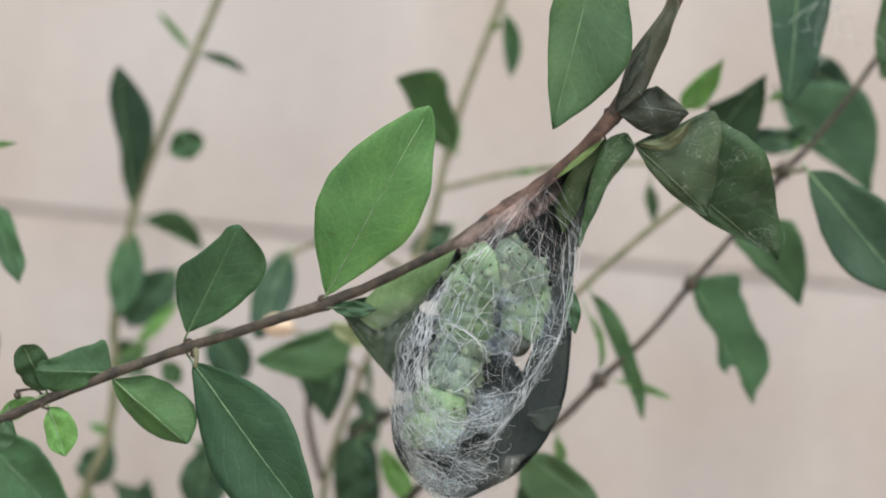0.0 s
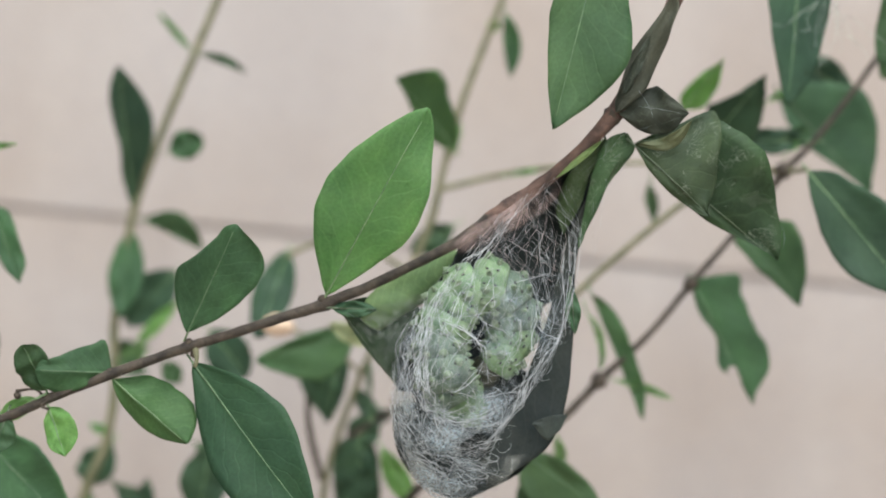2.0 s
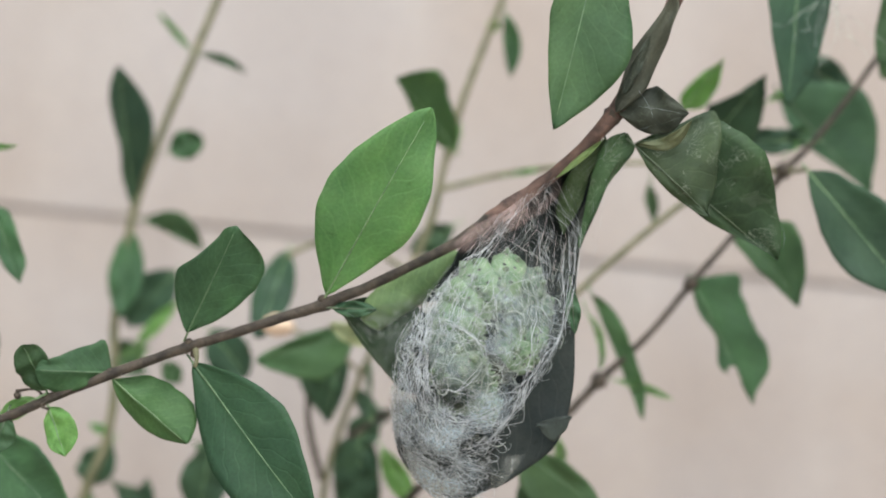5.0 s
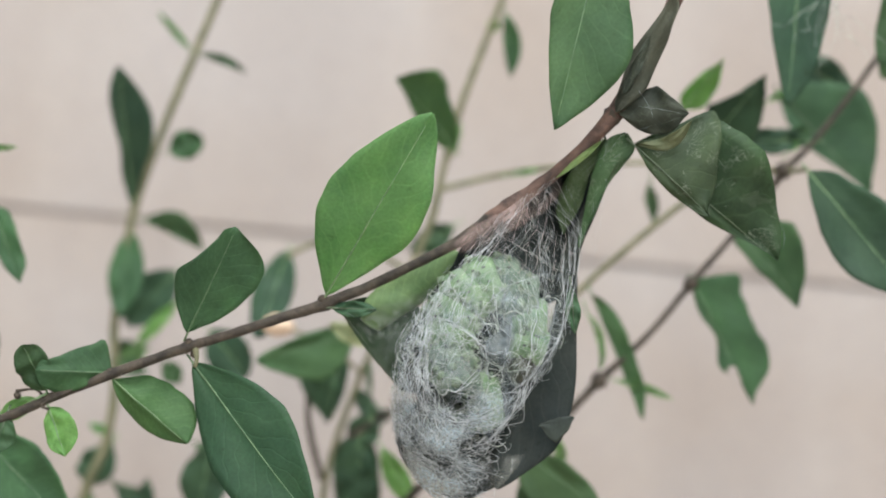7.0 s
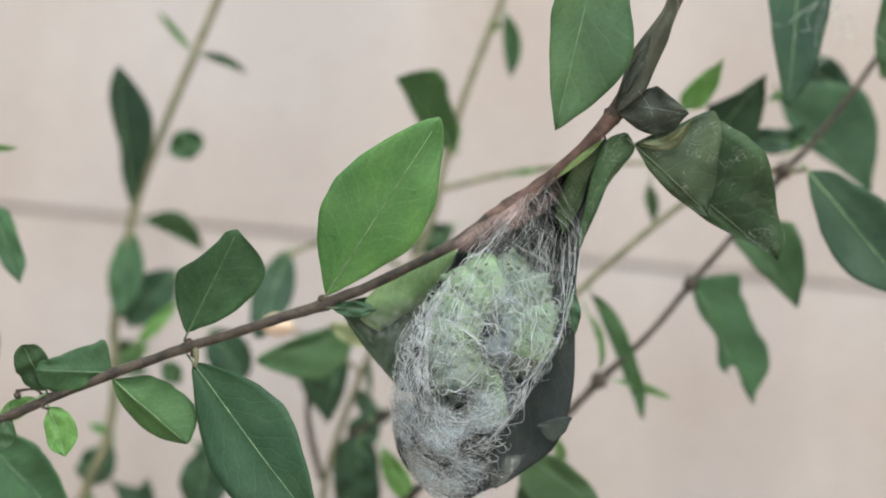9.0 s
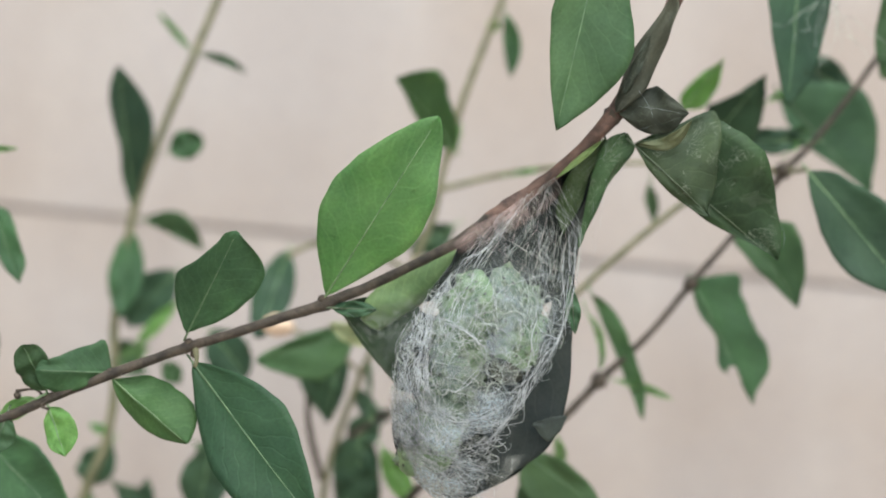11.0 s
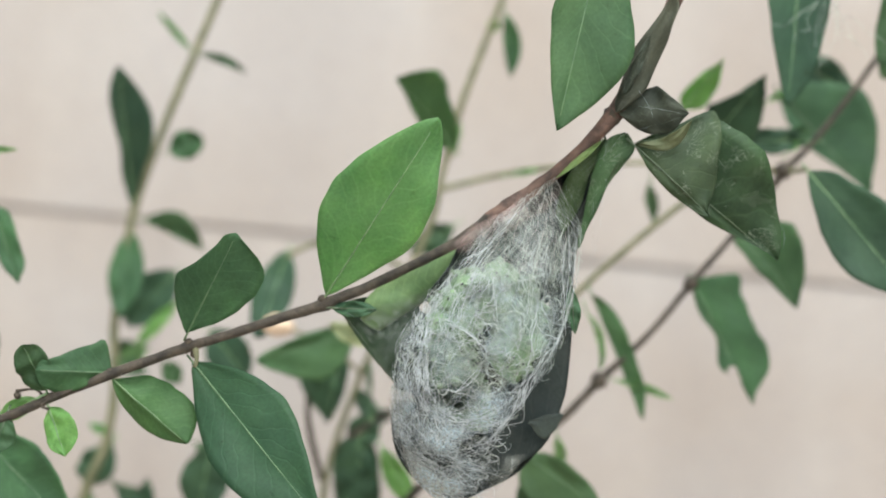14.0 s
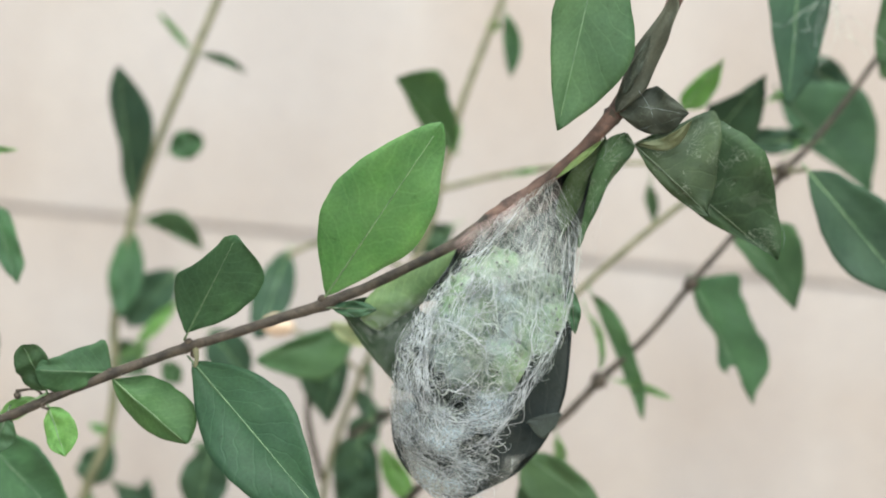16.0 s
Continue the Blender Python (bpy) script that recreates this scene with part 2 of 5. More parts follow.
def thing(name, at, label, category, group="", kind=""):
    ob = new(name)
    ob.location = at
    ob.empty_display_size = 0.01
    return tagged(ob, label, category, group, kind)


def box(bm, low, high):
    m = Matrix.Translation((Vector(low) + Vector(high)) / 2) @ Matrix.Diagonal((*(Vector(high) - Vector(low)), 1))
    return bmesh.ops.create_cube(bm, size=1, matrix=m)["verts"]


def glide(points, steps):
    """A smooth line through points, with the given number of steps between two of them."""
    pts = [Vector(p) for p in points]
    pts = [2 * pts[0] - pts[1], *pts, 2 * pts[-1] - pts[-2]]
    out = []
    for a, b, c, d in zip(pts, pts[1:], pts[2:], pts[3:]):
        for i in range(steps):
            t = i / steps
            out.append(0.5 * (2 * b + (c - a) * t + (2 * a - 5 * b + 4 * c - d) * t * t + (3 * b - a - 3 * c + d) * t ** 3))
    return out + [pts[-2].copy()]


def sweep(bm, line, radii, sides=8, rough=0.0, seed=0.0, slot=0):
    """A round stem along a line."""
    rings, normal = [], None
    for i, p in enumerate(line):
        way = (line[min(i + 1, len(line) - 1)] - line[max(i - 1, 0)]).normalized()
        if normal is None:
            normal = way.orthogonal().normalized()
        normal = (normal - way * normal.dot(way)).normalized()
        side = way.cross(normal)
        ring = []
        for k in range(sides):
            a = 2 * math.pi * k / sides
            r = radii[i]
            if rough:
                r *= 1 + rough * noise.noise(p * 380 + Vector((math.cos(a), math.sin(a), seed)) * 0.8)
            ring.append(bm.verts.new(p + r * (math.cos(a) * normal + math.sin(a) * side)))
        rings.append(ring)
    for a, b in zip(rings, rings[1:]):
        for k in range(sides):
            f = bm.faces.new((a[k], a[(k + 1) % sides], b[(k + 1) % sides], b[k]))
            f.smooth, f.material_index = True, slot
    for ring in (rings[0][::-1], rings[-1]):
        bm.faces.new(ring).material_index = slot


def stem(parent, knots, mat, name="stem", steps=9, rough=0.14, label=""):
    """knots: x, y, z and radius, along the stem."""
    foot = parent.location
    line = glide([Vector(k[:3]) - foot for k in knots], steps)
    radii = []
    for a, b in zip(knots, knots[1:]):
        radii += [a[3] + (b[3] - a[3]) * i / steps for i in range(steps)]
    radii.append(knots[-1][3])
    bm = bmesh.new()
    sweep(bm, line, radii, 12, rough, len(line))
    return part(name, bm, M[mat], parent, label)


def node_knob(parent, at, r):
    """The swelling where leaves leave a twig."""
    bm = bmesh.new()
    bmesh.ops.create_icosphere(bm, subdivisions=2, radius=r)
    for v in bm.verts:
        v.co *= 1 + 0.5 * noise.noise(v.co * 700 + Vector(at) * 50)
    for f in bm.faces:
        f.smooth = True
    return part("leaf_node", bm, M["bark"], parent, at=Vector(at) - parent.location)


def leaf(parent, base, tip, left, right, mat, roll=0, arch=0.0, bow=0.0, fold=12, peak=1.0, blunt=0.85, wave=0.0006,
         bites=(), rib=0.00017, label="", name="leaf", curl=0.0, rumple=0.0009, hoop=0.0):
    """A leaf blade with its midrib. left, right: half widths either side of the midrib
    as seen from the front, or six of them from base to tip;
    arch: midrib's rise towards the front; bow: its sideways bend; fold: degrees by which the halves come forward;
    curl: roll of the tip to the front; rumple: depth of its dents;
    hoop: radius to which the blade is rolled back, in place of the fold; bites: (along, across, radius), shares of the length."""
    base, tip = Vector(base), Vector(tip)
    a = tip - base
    length = a.length
    a.normalize()
    front = Vector((0, -1, 0))
    n = (front - a * front.dot(a)).normalized()
    n = Matrix.Rotation(radians(roll), 3, a) @ n
    s = a.cross(n)
    seed = Vector((base.x * 91, base.z * 77, 3.1))
    nu, nv = (36, 20) if bites else (30, 12)
    half = 0.00014

    def middle(u):
        return a * (length * u) + n * (arch * math.sin(math.pi * u) + curl * u ** 3) + s * (bow * math.sin(math.pi * u))

    def width(u, v):
        wide = right if v > 0 else left
        if not isinstance(wide, tuple):
            return wide * max(math.sin(math.pi * min(max(u, 0.0), 1.0) ** peak), 0.0) ** blunt
        at = (0, 0.08, 0.25, 0.45, 0.65, 0.82, 0.94, 1)
        run = (0, *wide, 0)
        k = max(i for i in range(7) if at[i] <= u)
        f = (u - at[k]) / (at[k + 1] - at[k])
        if k == 6:
            return run[6] * (1 - f) ** 0.75
        if k == 0:
            return run[1] * f ** 0.75
        slope = [(run[min(i + 1, 7)] - run[max(i - 1, 0)]) / (at[min(i + 1, 7)] - at[max(i - 1, 0)]) for i in (k, k + 1)]
        gap = at[k + 1] - at[k]
        return max(0, (2 * f ** 3 - 3 * f * f + 1) * run[k] + (f ** 3 - 2 * f * f + f) * gap * slope[0]
                   + (3 * f * f - 2 * f ** 3) * run[k + 1] + (f ** 3 - f * f) * gap * slope[1])

    flat, gone = {}, set()
    for i in range(nu + 1):
        u = 0.004 + 0.992 * i / nu
        for j in range(-nv // 2, nv // 2 + 1):
            v = 2 * j / nv
            across = v * width(u, v) * (1 + 0.05 * noise.noise(seed + Vector((u * 9, v, 0))))
            along = u * length
            for bu, bv, br in bites:
                d = Vector((along - bu * length, across - bv * length))
                if d.length < br * length:
                    gone.add((i, j))
                    d = d.normalized() * br * length if d.length > 1e-6 else Vector((br * length, 0))
                    along, across = bu * length + d.x, bv * length + d.y
            flat[i, j] = (along / length, across, v)
    bm = bmesh.new()
    uv = bm.loops.layers.uv.new("UVMap")
    rows = {}
    lift = math.radians(fold)
    for (i, j), (u, across, v) in flat.items():
        ripple = wave * v * v * math.sin(u * 11 + seed.x * 40 + (2 if v > 0 else 0)) + rumple * noise.noise(seed + Vector((u * 4, v * 1.5, 1)))
        if hoop:
            bend = across / hoop
            p = middle(u) + s * (hoop * math.sin(bend)) + n * (ripple - hoop * (1 - math.cos(bend)))
        else:
            p = middle(u) + s * (across * math.cos(lift)) + n * (abs(across) * math.sin(lift) + ripple)
        thin = half * (1 - 0.7 * abs(v))
        rows[i, j] = (bm.verts.new(p + n * thin), bm.verts.new(p - n * thin), (u, 0.5 + 0.5 * v))

    def face(keys, side):
        try:
            f = bm.faces.new([rows[k][side] for k in keys])
        except ValueError:
            return
        f.smooth = True
        for loop, k in zip(f.loops, keys):
            loop[uv].uv = rows[k][2]

    kept = set()
    for i in range(nu):
        for j in range(-nv // 2, nv // 2):
            keys = ((i, j), (i, j + 1), (i + 1, j + 1), (i + 1, j))
            if all(k in gone for k in keys):
                continue
            kept.add((i, j))
            face(keys, 0)
            face(keys[::-1], 1)
    edges = {}
    for i, j in kept:
        ring = ((i, j), (i, j + 1), (i + 1, j + 1), (i + 1, j))
        for p, q in zip(ring, ring[1:] + ring[:1]):
            edges[p, q] = 1
    for p, q in edges:
        if (q, p) not in edges:
            try:
                f = bm.faces.new((rows[q][0], rows[p][0], rows[p][1], rows[q][1]))
            except ValueError:
                continue
            for loop, k in zip(f.loops, (q, p, p, q)):
                loop[uv].uv = rows[k][2]
    blade = part(name, bm, M[mat], parent, label, base - parent.location)
    if rib:
        bm = bmesh.new()
        top = min([1.0] + [b[0] - b[2] for b in bites if abs(b[1]) < b[2]])
        span = [k / 14 * 0.93 * top for k in range(15)]
        line = [middle(u) + n * (rumple * noise.noise(seed + Vector((u * 4, 0, 1))) + half * 0.9) for u in span]
        line.insert(0, -a * 0.0022 - n * 0.0002)
        sweep(bm, line, [rib * 1.5] + [rib * (1.3 - 0.95 * u) for u in span], 6)
        part("midrib", bm, M["dark_rib" if mat in ("dull", "webbed", "withered", "lining") else "mid_rib" if mat in ("mature", "bluish", "dusty") else "rib"], blade)
    return blade


def cupped_leaf(parent, rows, holes, edge, depth, label):
    """A leaf cupped round the cocoon. rows: both edges (x, z, x, z) from the stalk down; edge: how far back its borders lie,
    depth: how much farther its middle; holes: (x, z, half width, half height) eaten through it."""
    left = glide([Vector((r[0], 0, r[1])) for r in rows], 5)
    right = glide([Vector((r[2], 0, r[3])) for r in rows], 5)
    high, wide, half = len(left) - 1, 44, 0.00014
    bm = bmesh.new()
    uv = bm.loops.layers.uv.new("UVMap")
    grid, gone = {}, set()
    for i, (a, b) in enumerate(zip(left, right)):
        for j in range(wide + 1):
            f = j / wide
            p = a.lerp(b, f)
            for n, (x, z, rx, rz) in enumerate(holes):
                way = Vector(((p.x - x) / rx, (p.z - z) / rz))
                ragged = 1 + 0.22 * noise.noise(Vector((math.atan2(way.y, way.x) * 1.3, n * 7.1, 2)))
                if way.length < ragged:
                    gone.add((i, j))
                    way = way.normalized() * ragged if way.length > 1e-6 else Vector((ragged, 0))
                    p = Vector((x + way.x * rx, 0, z + way.y * rz))
            bulge = 1 - (2 * f - 1) ** 2
            y = edge + depth * bulge * min(1, (b - a).length / 0.02) + 0.0016 * noise.noise(p * 90) + 0.0004 * noise.noise(p * 420)
            p = Vector((p.x, y, p.z))
            grid[i, j] = (bm.verts.new(p - parent.location), bm.verts.new(p - parent.location + Vector((0, 2 * half, 0))))
    kept = [(i, j) for i in range(high) for j in range(wide)
            if not all(k in gone for k in ((i, j), (i, j + 1), (i + 1, j + 1), (i + 1, j)))]
    edges = set()
    for i, j in kept:
        ring = ((i, j), (i + 1, j), (i + 1, j + 1), (i, j + 1))
        edges.update(zip(ring, ring[1:] + ring[:1]))
        for side, keys in ((0, ring), (1, ring[::-1])):
            f = bm.faces.new([grid[k][side] for k in keys])
            f.smooth = True
            for loop, k in zip(f.loops, keys):
                loop[uv].uv = (k[0] / high, k[1] / wide)
    for p, q in edges:
        if (q, p) not in edges:
            bm.faces.new((grid[q][0], grid[p][0], grid[p][1], grid[q][1]))
    return part("leaf", bm, M["lining"], parent, label)


# ---- the room ----


def shell(name, low, high, mat, label):
    bm = bmesh.new()
    box(bm, low, high)
    return tagged(part(name, bm, M[mat]), label, name.split("_")[0], kind="structure")


def pierced(name, pieces, label):
    bm = bmesh.new()
    for low, high in pieces:
        box(bm, low, high)
    return tagged(part(name, bm, M["plaster"]), label, name.split("_")[0], kind="structure")


WALL_Y = 0.27
shell("floor", (-1.7, -2.5, -0.1), (1.7, WALL_Y + 0.1, 0), "boards", "brown painted floor of a small room")
# unseen ceiling with an opening assumed for the added overhead lamp
pierced("ceiling", [((-1.7, -2.5, 2.4), (1.7, -1.3, 2.5)), ((-1.7, -0.2, 2.4), (1.7, WALL_Y + 0.1, 2.5)),
                    ((-1.7, -1.3, 2.4), (-0.6, -0.2, 2.5)), ((0.6, -1.3, 2.4), (1.7, -0.2, 2.5))],
        "plain pale plaster ceiling with an assumed opening for an added overhead lamp")
north = shell("wall_north", (-1.7, WALL_Y + 0.004, 0), (1.7, WALL_Y + 0.1, 2.4), "grout", "cream panelled wall with narrow grey joints")
shell("wall_east", (1.6, -2.4, 0), (1.7, WALL_Y, 2.4), "plaster", "plain pale plaster wall")
# unseen opening, assumed for the added front lamp
pierced("wall_south", [((-1.6, -2.5, 0), (1.6, -2.4, 0.7)), ((-1.6, -2.5, 2.2), (1.6, -2.4, 2.4)),
                       ((-1.6, -2.5, 0.7), (-0.7, -2.4, 2.2)), ((1.3, -2.5, 0.7), (1.6, -2.4, 2.2))],
        "plain pale plaster wall with an assumed opening for an added lamp")
shell("wall_west", (-1.7, -2.4, 0), (-1.6, WALL_Y, 2.4), "plaster", "plain pale plaster wall")

# ---- twigs ----

main_twig = thing("twig", (0.2, 0.03, 0.0), "reddish brown leafy twig carrying a silk cocoon", "twig")
stem(main_twig, [(0.2, 0.03, 0, 0.003), (0.207, 0.03, 0.2, 0.0028), (0.185, 0.02, 0.37, 0.0022), (0.125, 0.01, 0.425, 0.0018), (0.0523, 0.004, 0.38317, 0.00151), (0.04488, 0, 0.36316, 0.00149), (0.04174, 0, 0.35364, 0.00149), (0.0382, 0, 0.34235, 0.00161), (0.03335, 0, 0.33267, 0.00207), (0.03032, 0, 0.32812, 0.00161), (0.02621, 0, 0.32277, 0.00126), (0.0215, 0, 0.31771, 0.00126), (0.01565, 0, 0.31255, 0.00143), (0.01224, 0, 0.30957, 0.00172), (0.00883, 0, 0.3066, 0.00172)], "red_bark", "woody_stem")
stem(main_twig, [(0.00926, 0, 0.30699, 0.00166), (0.00607, 0, 0.30415, 0.00138), (0.00175, 0, 0.30097, 0.00115), (-0.00586, 0, 0.2961, 0.00098), (-0.01459, 0, 0.2909, 0.00103), (-0.02009, 0, 0.28807, 0.00115), (-0.0225, 0, 0.28669, 0.00138), (-0.0256, 0, 0.28536, 0.00115), (-0.03115, 0, 0.2831, 0.00103), (-0.04001, 0, 0.27927, 0.00098), (-0.04835, 0, 0.27594, 0.00103), (-0.05022, 0, 0.27507, 0.00126), (-0.05222, 0, 0.27419, 0.00103), (-0.05774, 0, 0.2716, 0.00098), (-0.06437, 0, 0.26855, 0.00109), (-0.07537, 0, 0.26301, 0.00103), (-0.08414, 0, 0.25815, 0.00103), (-0.09399, 0, 0.2526, 0.00103)], "bark")
node_knob(main_twig, (-0.02327, 0, 0.28754), 0.00095)
node_knob(main_twig, (-0.04974, 0, 0.27604), 0.00103)
node_knob(main_twig, (0.03185, 0, 0.33022), 0.00184)
node_knob(main_twig, (-0.04817, 0, 0.27411), 0.00092)
node_knob(main_twig, (-0.06487, 0, 0.26896), 0.00092)
node_knob(main_twig, (-0.08315, 0, 0.26228), 0.00069)
big_leaf = leaf(main_twig, (-0.02271, -0.00100, 0.28843), (-0.00407, -0.01400, 0.32665), (0.00293, 0.00832, 0.01103, 0.00967, 0.00616, 0.00286), (0.00208, 0.00575, 0.00904, 0.00883, 0.00519, 0.00246), "fresh", peak=0.95, blunt=0.8, fold=8, label="broad bright green leaf", arch=0.00135)
square_leaf = leaf(main_twig, (-0.04981, -0.00100, 0.27839), (-0.04097, -0.00900, 0.30051), (0.00205, 0.00563, 0.00707, 0.00473, 0.00276, 0.00205), (0.00187, 0.00505, 0.00752, 0.00921, 0.00855, 0.00581), "mature", peak=0.86, blunt=0.62, fold=14, label="short broad dark green leaf")
hanging_leaf = leaf(main_twig, (0.02634, -0.004, 0.36874), (0.01957, -0.01, 0.32539), (0.00225, 0.00675, 0.00991, 0.01081, 0.00675, 0.00248), (0.00225, 0.0054, 0.00642, 0.00484, 0.00293, 0.00113), "dusty", fold=6, peak=0.95, blunt=0.75, label="long dull green hanging leaf")
leaf(main_twig, (-0.07754, 0, 0.26396), (-0.08251, -0.003, 0.27288), (0.00183, 0.0032, 0.00354, 0.00343, 0.00286, 0.00183), (0.00183, 0.0032, 0.00354, 0.00343, 0.00286, 0.00183), "mature", fold=6)
leaf(main_twig, (-0.06461, 0, 0.26864), (-0.07953, -0.003, 0.26801), (0.00091, 0.00229, 0.00389, 0.0048, 0.00412, 0.00274), (0.00617, 0.00594, 0.0048, 0.00343, 0.00251, 0.00183), "mature", fold=-14, label="curled dark green leaf")
leaf(main_twig, (-0.07675, 0.00000, 0.26058), (-0.07176, -0.00300, 0.25114), (0.00203, 0.00348, 0.00446, 0.00426, 0.00333, 0.00191), (0.00069, 0.00178, 0.00244, 0.00244, 0.00203, 0.00067), "lime", blunt=0.75, label="small young lime green leaf")
leaf(main_twig, (-0.06424, 0.00000, 0.26729), (-0.04739, -0.00400, 0.25618), (0.00238, 0.00622, 0.00732, 0.00774, 0.00664, 0.00375), (0.00175, 0.00393, 0.00465, 0.00416, 0.00272, 0.00103), "leafy", fold=-32, rumple=0.0012)
low_leaf = leaf(main_twig, (-0.04834, 0.00000, 0.27226), (-0.01738, -0.01400, 0.24118), (0.00302, 0.00766, 0.00967, 0.00731, 0.0037, 0.00137), (0.00252, 0.00676, 0.0094, 0.0094, 0.00647, 0.00219), "bluish", peak=0.95, blunt=0.7, fold=8, label="large bluish green leaf", arch=0.00113)
leaf(main_twig, (-0.08505, 0, 0.25806), (-0.08656, -0.002, 0.25008), 0.00343, 0.00343, "dull", blunt=0.7)
leaf(main_twig, (-0.07921, 0, 0.26207), (-0.08752, 0.002, 0.25683), 0.00207, 0.00207, "fresh")
leaf(main_twig, (0.03210, -0.00300, 0.33059), (0.04197, -0.00400, 0.35539), (0.00134, 0.0021, 0.00299, 0.00208, 0.00128, 0.00091), (0.00178, 0.00348, 0.00331, 0.00307, 0.00207, 0.00165), "faded", rib=0, rumple=0.0016, label="dark withered leaf folded along the twig", fold=-22)
# dark stripe of the withered leaf, added as a narrow blade over it
leaf(main_twig, (0.03311, -0.00550, 0.33412), (0.03728, -0.00620, 0.34670), (0.00082, 0.00095, 0.00103, 0.00079, 0.00059, 0.00011), (0.00074, 0.00097, 0.00113, 0.00103, 0.00072, 0.00026), "husk", rib=0, fold=-10, rumple=0.0006)
stem(main_twig, [(-0.04832, 0, 0.27571, 0.0007), (-0.0476, -0.001, 0.27319, 0.00045), (-0.04778, -0.001, 0.27145, 0.0004)], "green_stem", "petiole")
stem(main_twig, [(-0.06493, 0, 0.26838, 0.00057), (-0.07731, -0.001, 0.26153, 0.00029), (-0.07649, -0.001, 0.26011, 0.00029)], "bark", "petiole")
stem(main_twig, [(-0.07707, 0, 0.26147, 0.0004), (-0.0796, 0, 0.26376, 0.0002), (-0.08369, 0, 0.26315, 0.00035)], "bark", "petiole")
leaf(main_twig, (0.03287, -0.00200, 0.33074), (0.04621, -0.00700, 0.33139), (0.00158, 0.00442, 0.00623, 0.00458, 0.00263, 0.00097), (0.0015, 0.00335, 0.00442, 0.00426, 0.00291, 0.0009), "husk", rib=0, fold=-20, rumple=0.0018, label="dark withered curled leaf")
leaf(main_twig, (0.03692, 0.00300, 0.32511), (0.06826, 0.00200, 0.30402), (0.00581, 0.01402, 0.01529, 0.01325, 0.00802, 0.00393), (0.00133, 0.00315, 0.00325, 0.00248, 0.00093, 0.00016), "withered", fold=10, rumple=0.002, label="dark leaf covered with thin silk", arch=0.00162)
leaf(main_twig, (0.03655, -0.00200, 0.32455), (0.05266, -0.00600, 0.31144), (0.00333, 0.01632, 0.01566, 0.01025, 0.00549, 0.0003), (0.0004, 0.0017, 0.00226, 0.0021, 0.00153, 0.0011), "webbed", fold=-14, rumple=0.0018, label="folded dull leaf bound with silk", arch=0.00114)
leaf(main_twig, (0.03083, 0.00100, 0.32615), (0.02459, 0.00600, 0.30525), (0.00089, 0.00042, 0.0004, 0.00073, 0.00049, 1e-05), (0.00056, 0.00225, 0.00424, 0.0047, 0.00372, 0.00139), "webbed", rib=0, hoop=0.0052, rumple=0.0018)
leaf(main_twig, (0.03470, -0.00100, 0.32697), (0.02736, -0.00100, 0.30247), (0.00294, 0.00207, 0.00065, 0.0004, 7e-05, 0.00022), (0.00283, 0.0035, 0.00315, 0.00214, 0.00129, 0.00081), "withered", rib=0, fold=-16, rumple=0.0014, label="narrow dark withered leaf edge")
lining_leaf = cupped_leaf(main_twig, [(0.02337, 0.31911, 0.03088, 0.31982), (0.0138, 0.31191, 0.03032, 0.31347), (0.00625, 0.30537, 0.02798, 0.30742), (0.00322, 0.30042, 0.0276, 0.30273), (0.00193, 0.2968, 0.02759, 0.29923), (-0.0011, 0.29185, 0.02779, 0.29458), (-0.00343, 0.28697, 0.02823, 0.28996), (-0.00624, 0.28087, 0.02843, 0.28415), (-0.00696, 0.27498, 0.0284, 0.27832), (-0.00665, 0.26918, 0.02813, 0.27247), (-0.00679, 0.26334, 0.0266, 0.26649), (-0.00532, 0.25765, 0.02368, 0.26039), (-0.00211, 0.25329, 0.01949, 0.25533), (0.00212, 0.25042, 0.01368, 0.25151), (0.00646, 0.24897, 0.01015, 0.24932)],
                        [(0.02461, 0.28672, 0.00285, 0.00522), (0.02051, 0.27966, 0.00344, 0.00356), (0.00010, 0.28769, 0.00401, 0.00153), (-0.00589, 0.26855, 0.00395, 0.00174)], 0.004, 0.011, "large cupped dark leaf lining the cocoon, eaten through")
side_leaf = leaf(main_twig, (0.03096, 0.00200, 0.31835), (0.01540, 0.00100, 0.25209), (0.00147, 0.00097, 0.00509, 0.00898, 0.00892, 0.00366), (0.00134, 0.00212, 0.0003, 0.0003, 0.00166, 0.00232), "lining", fold=14, rib=0, label="dark leaf along the side of the cocoon", arch=-0.002)
torn_corner = leaf(main_twig, (0.02847, -0.00450, 0.26865), (0.02140, -0.00500, 0.26609), (0.00055, 0.00218, 0.00306, 0.00381, 0.00251, 2e-05), (0.00042, 0.0006, 0.00081, 0.00074, 0.00062, 0.00054), "slate", fold=0, rib=0, label="pale folded leaf corner", wave=0, rumple=0.0002)
leaf(main_twig, (0.02633, -0.003, 0.29483), (0.02814, -0.003, 0.28539), 0.00159, 0.00159, "dull")
leaf(main_twig, (-0.01542, 0.00200, 0.28405), (0.00407, 0.00800, 0.29932), (0.00233, 0.00442, 0.00559, 0.00605, 0.00582, 0.00466), (0.00466, 0.00931, 0.0128, 0.01397, 0.0128, 0.00931), "pale", rib=0, hoop=0.00420, label="pale green leaf rolled into the cocoon")
leaf(main_twig, (-0.02053, 0.002, 0.28658), (-0.00618, 0.01, 0.27014), (0.00467, 0.00934, 0.01284, 0.01307, 0.0091, 0.0042), 0.0007, "webbed", fold=-12, blunt=0.7)
leaf(main_twig, (-0.02156, -0.001, 0.286), (-0.01203, -0.002, 0.28659), 0.0016, 0.00183, "dull", fold=10)
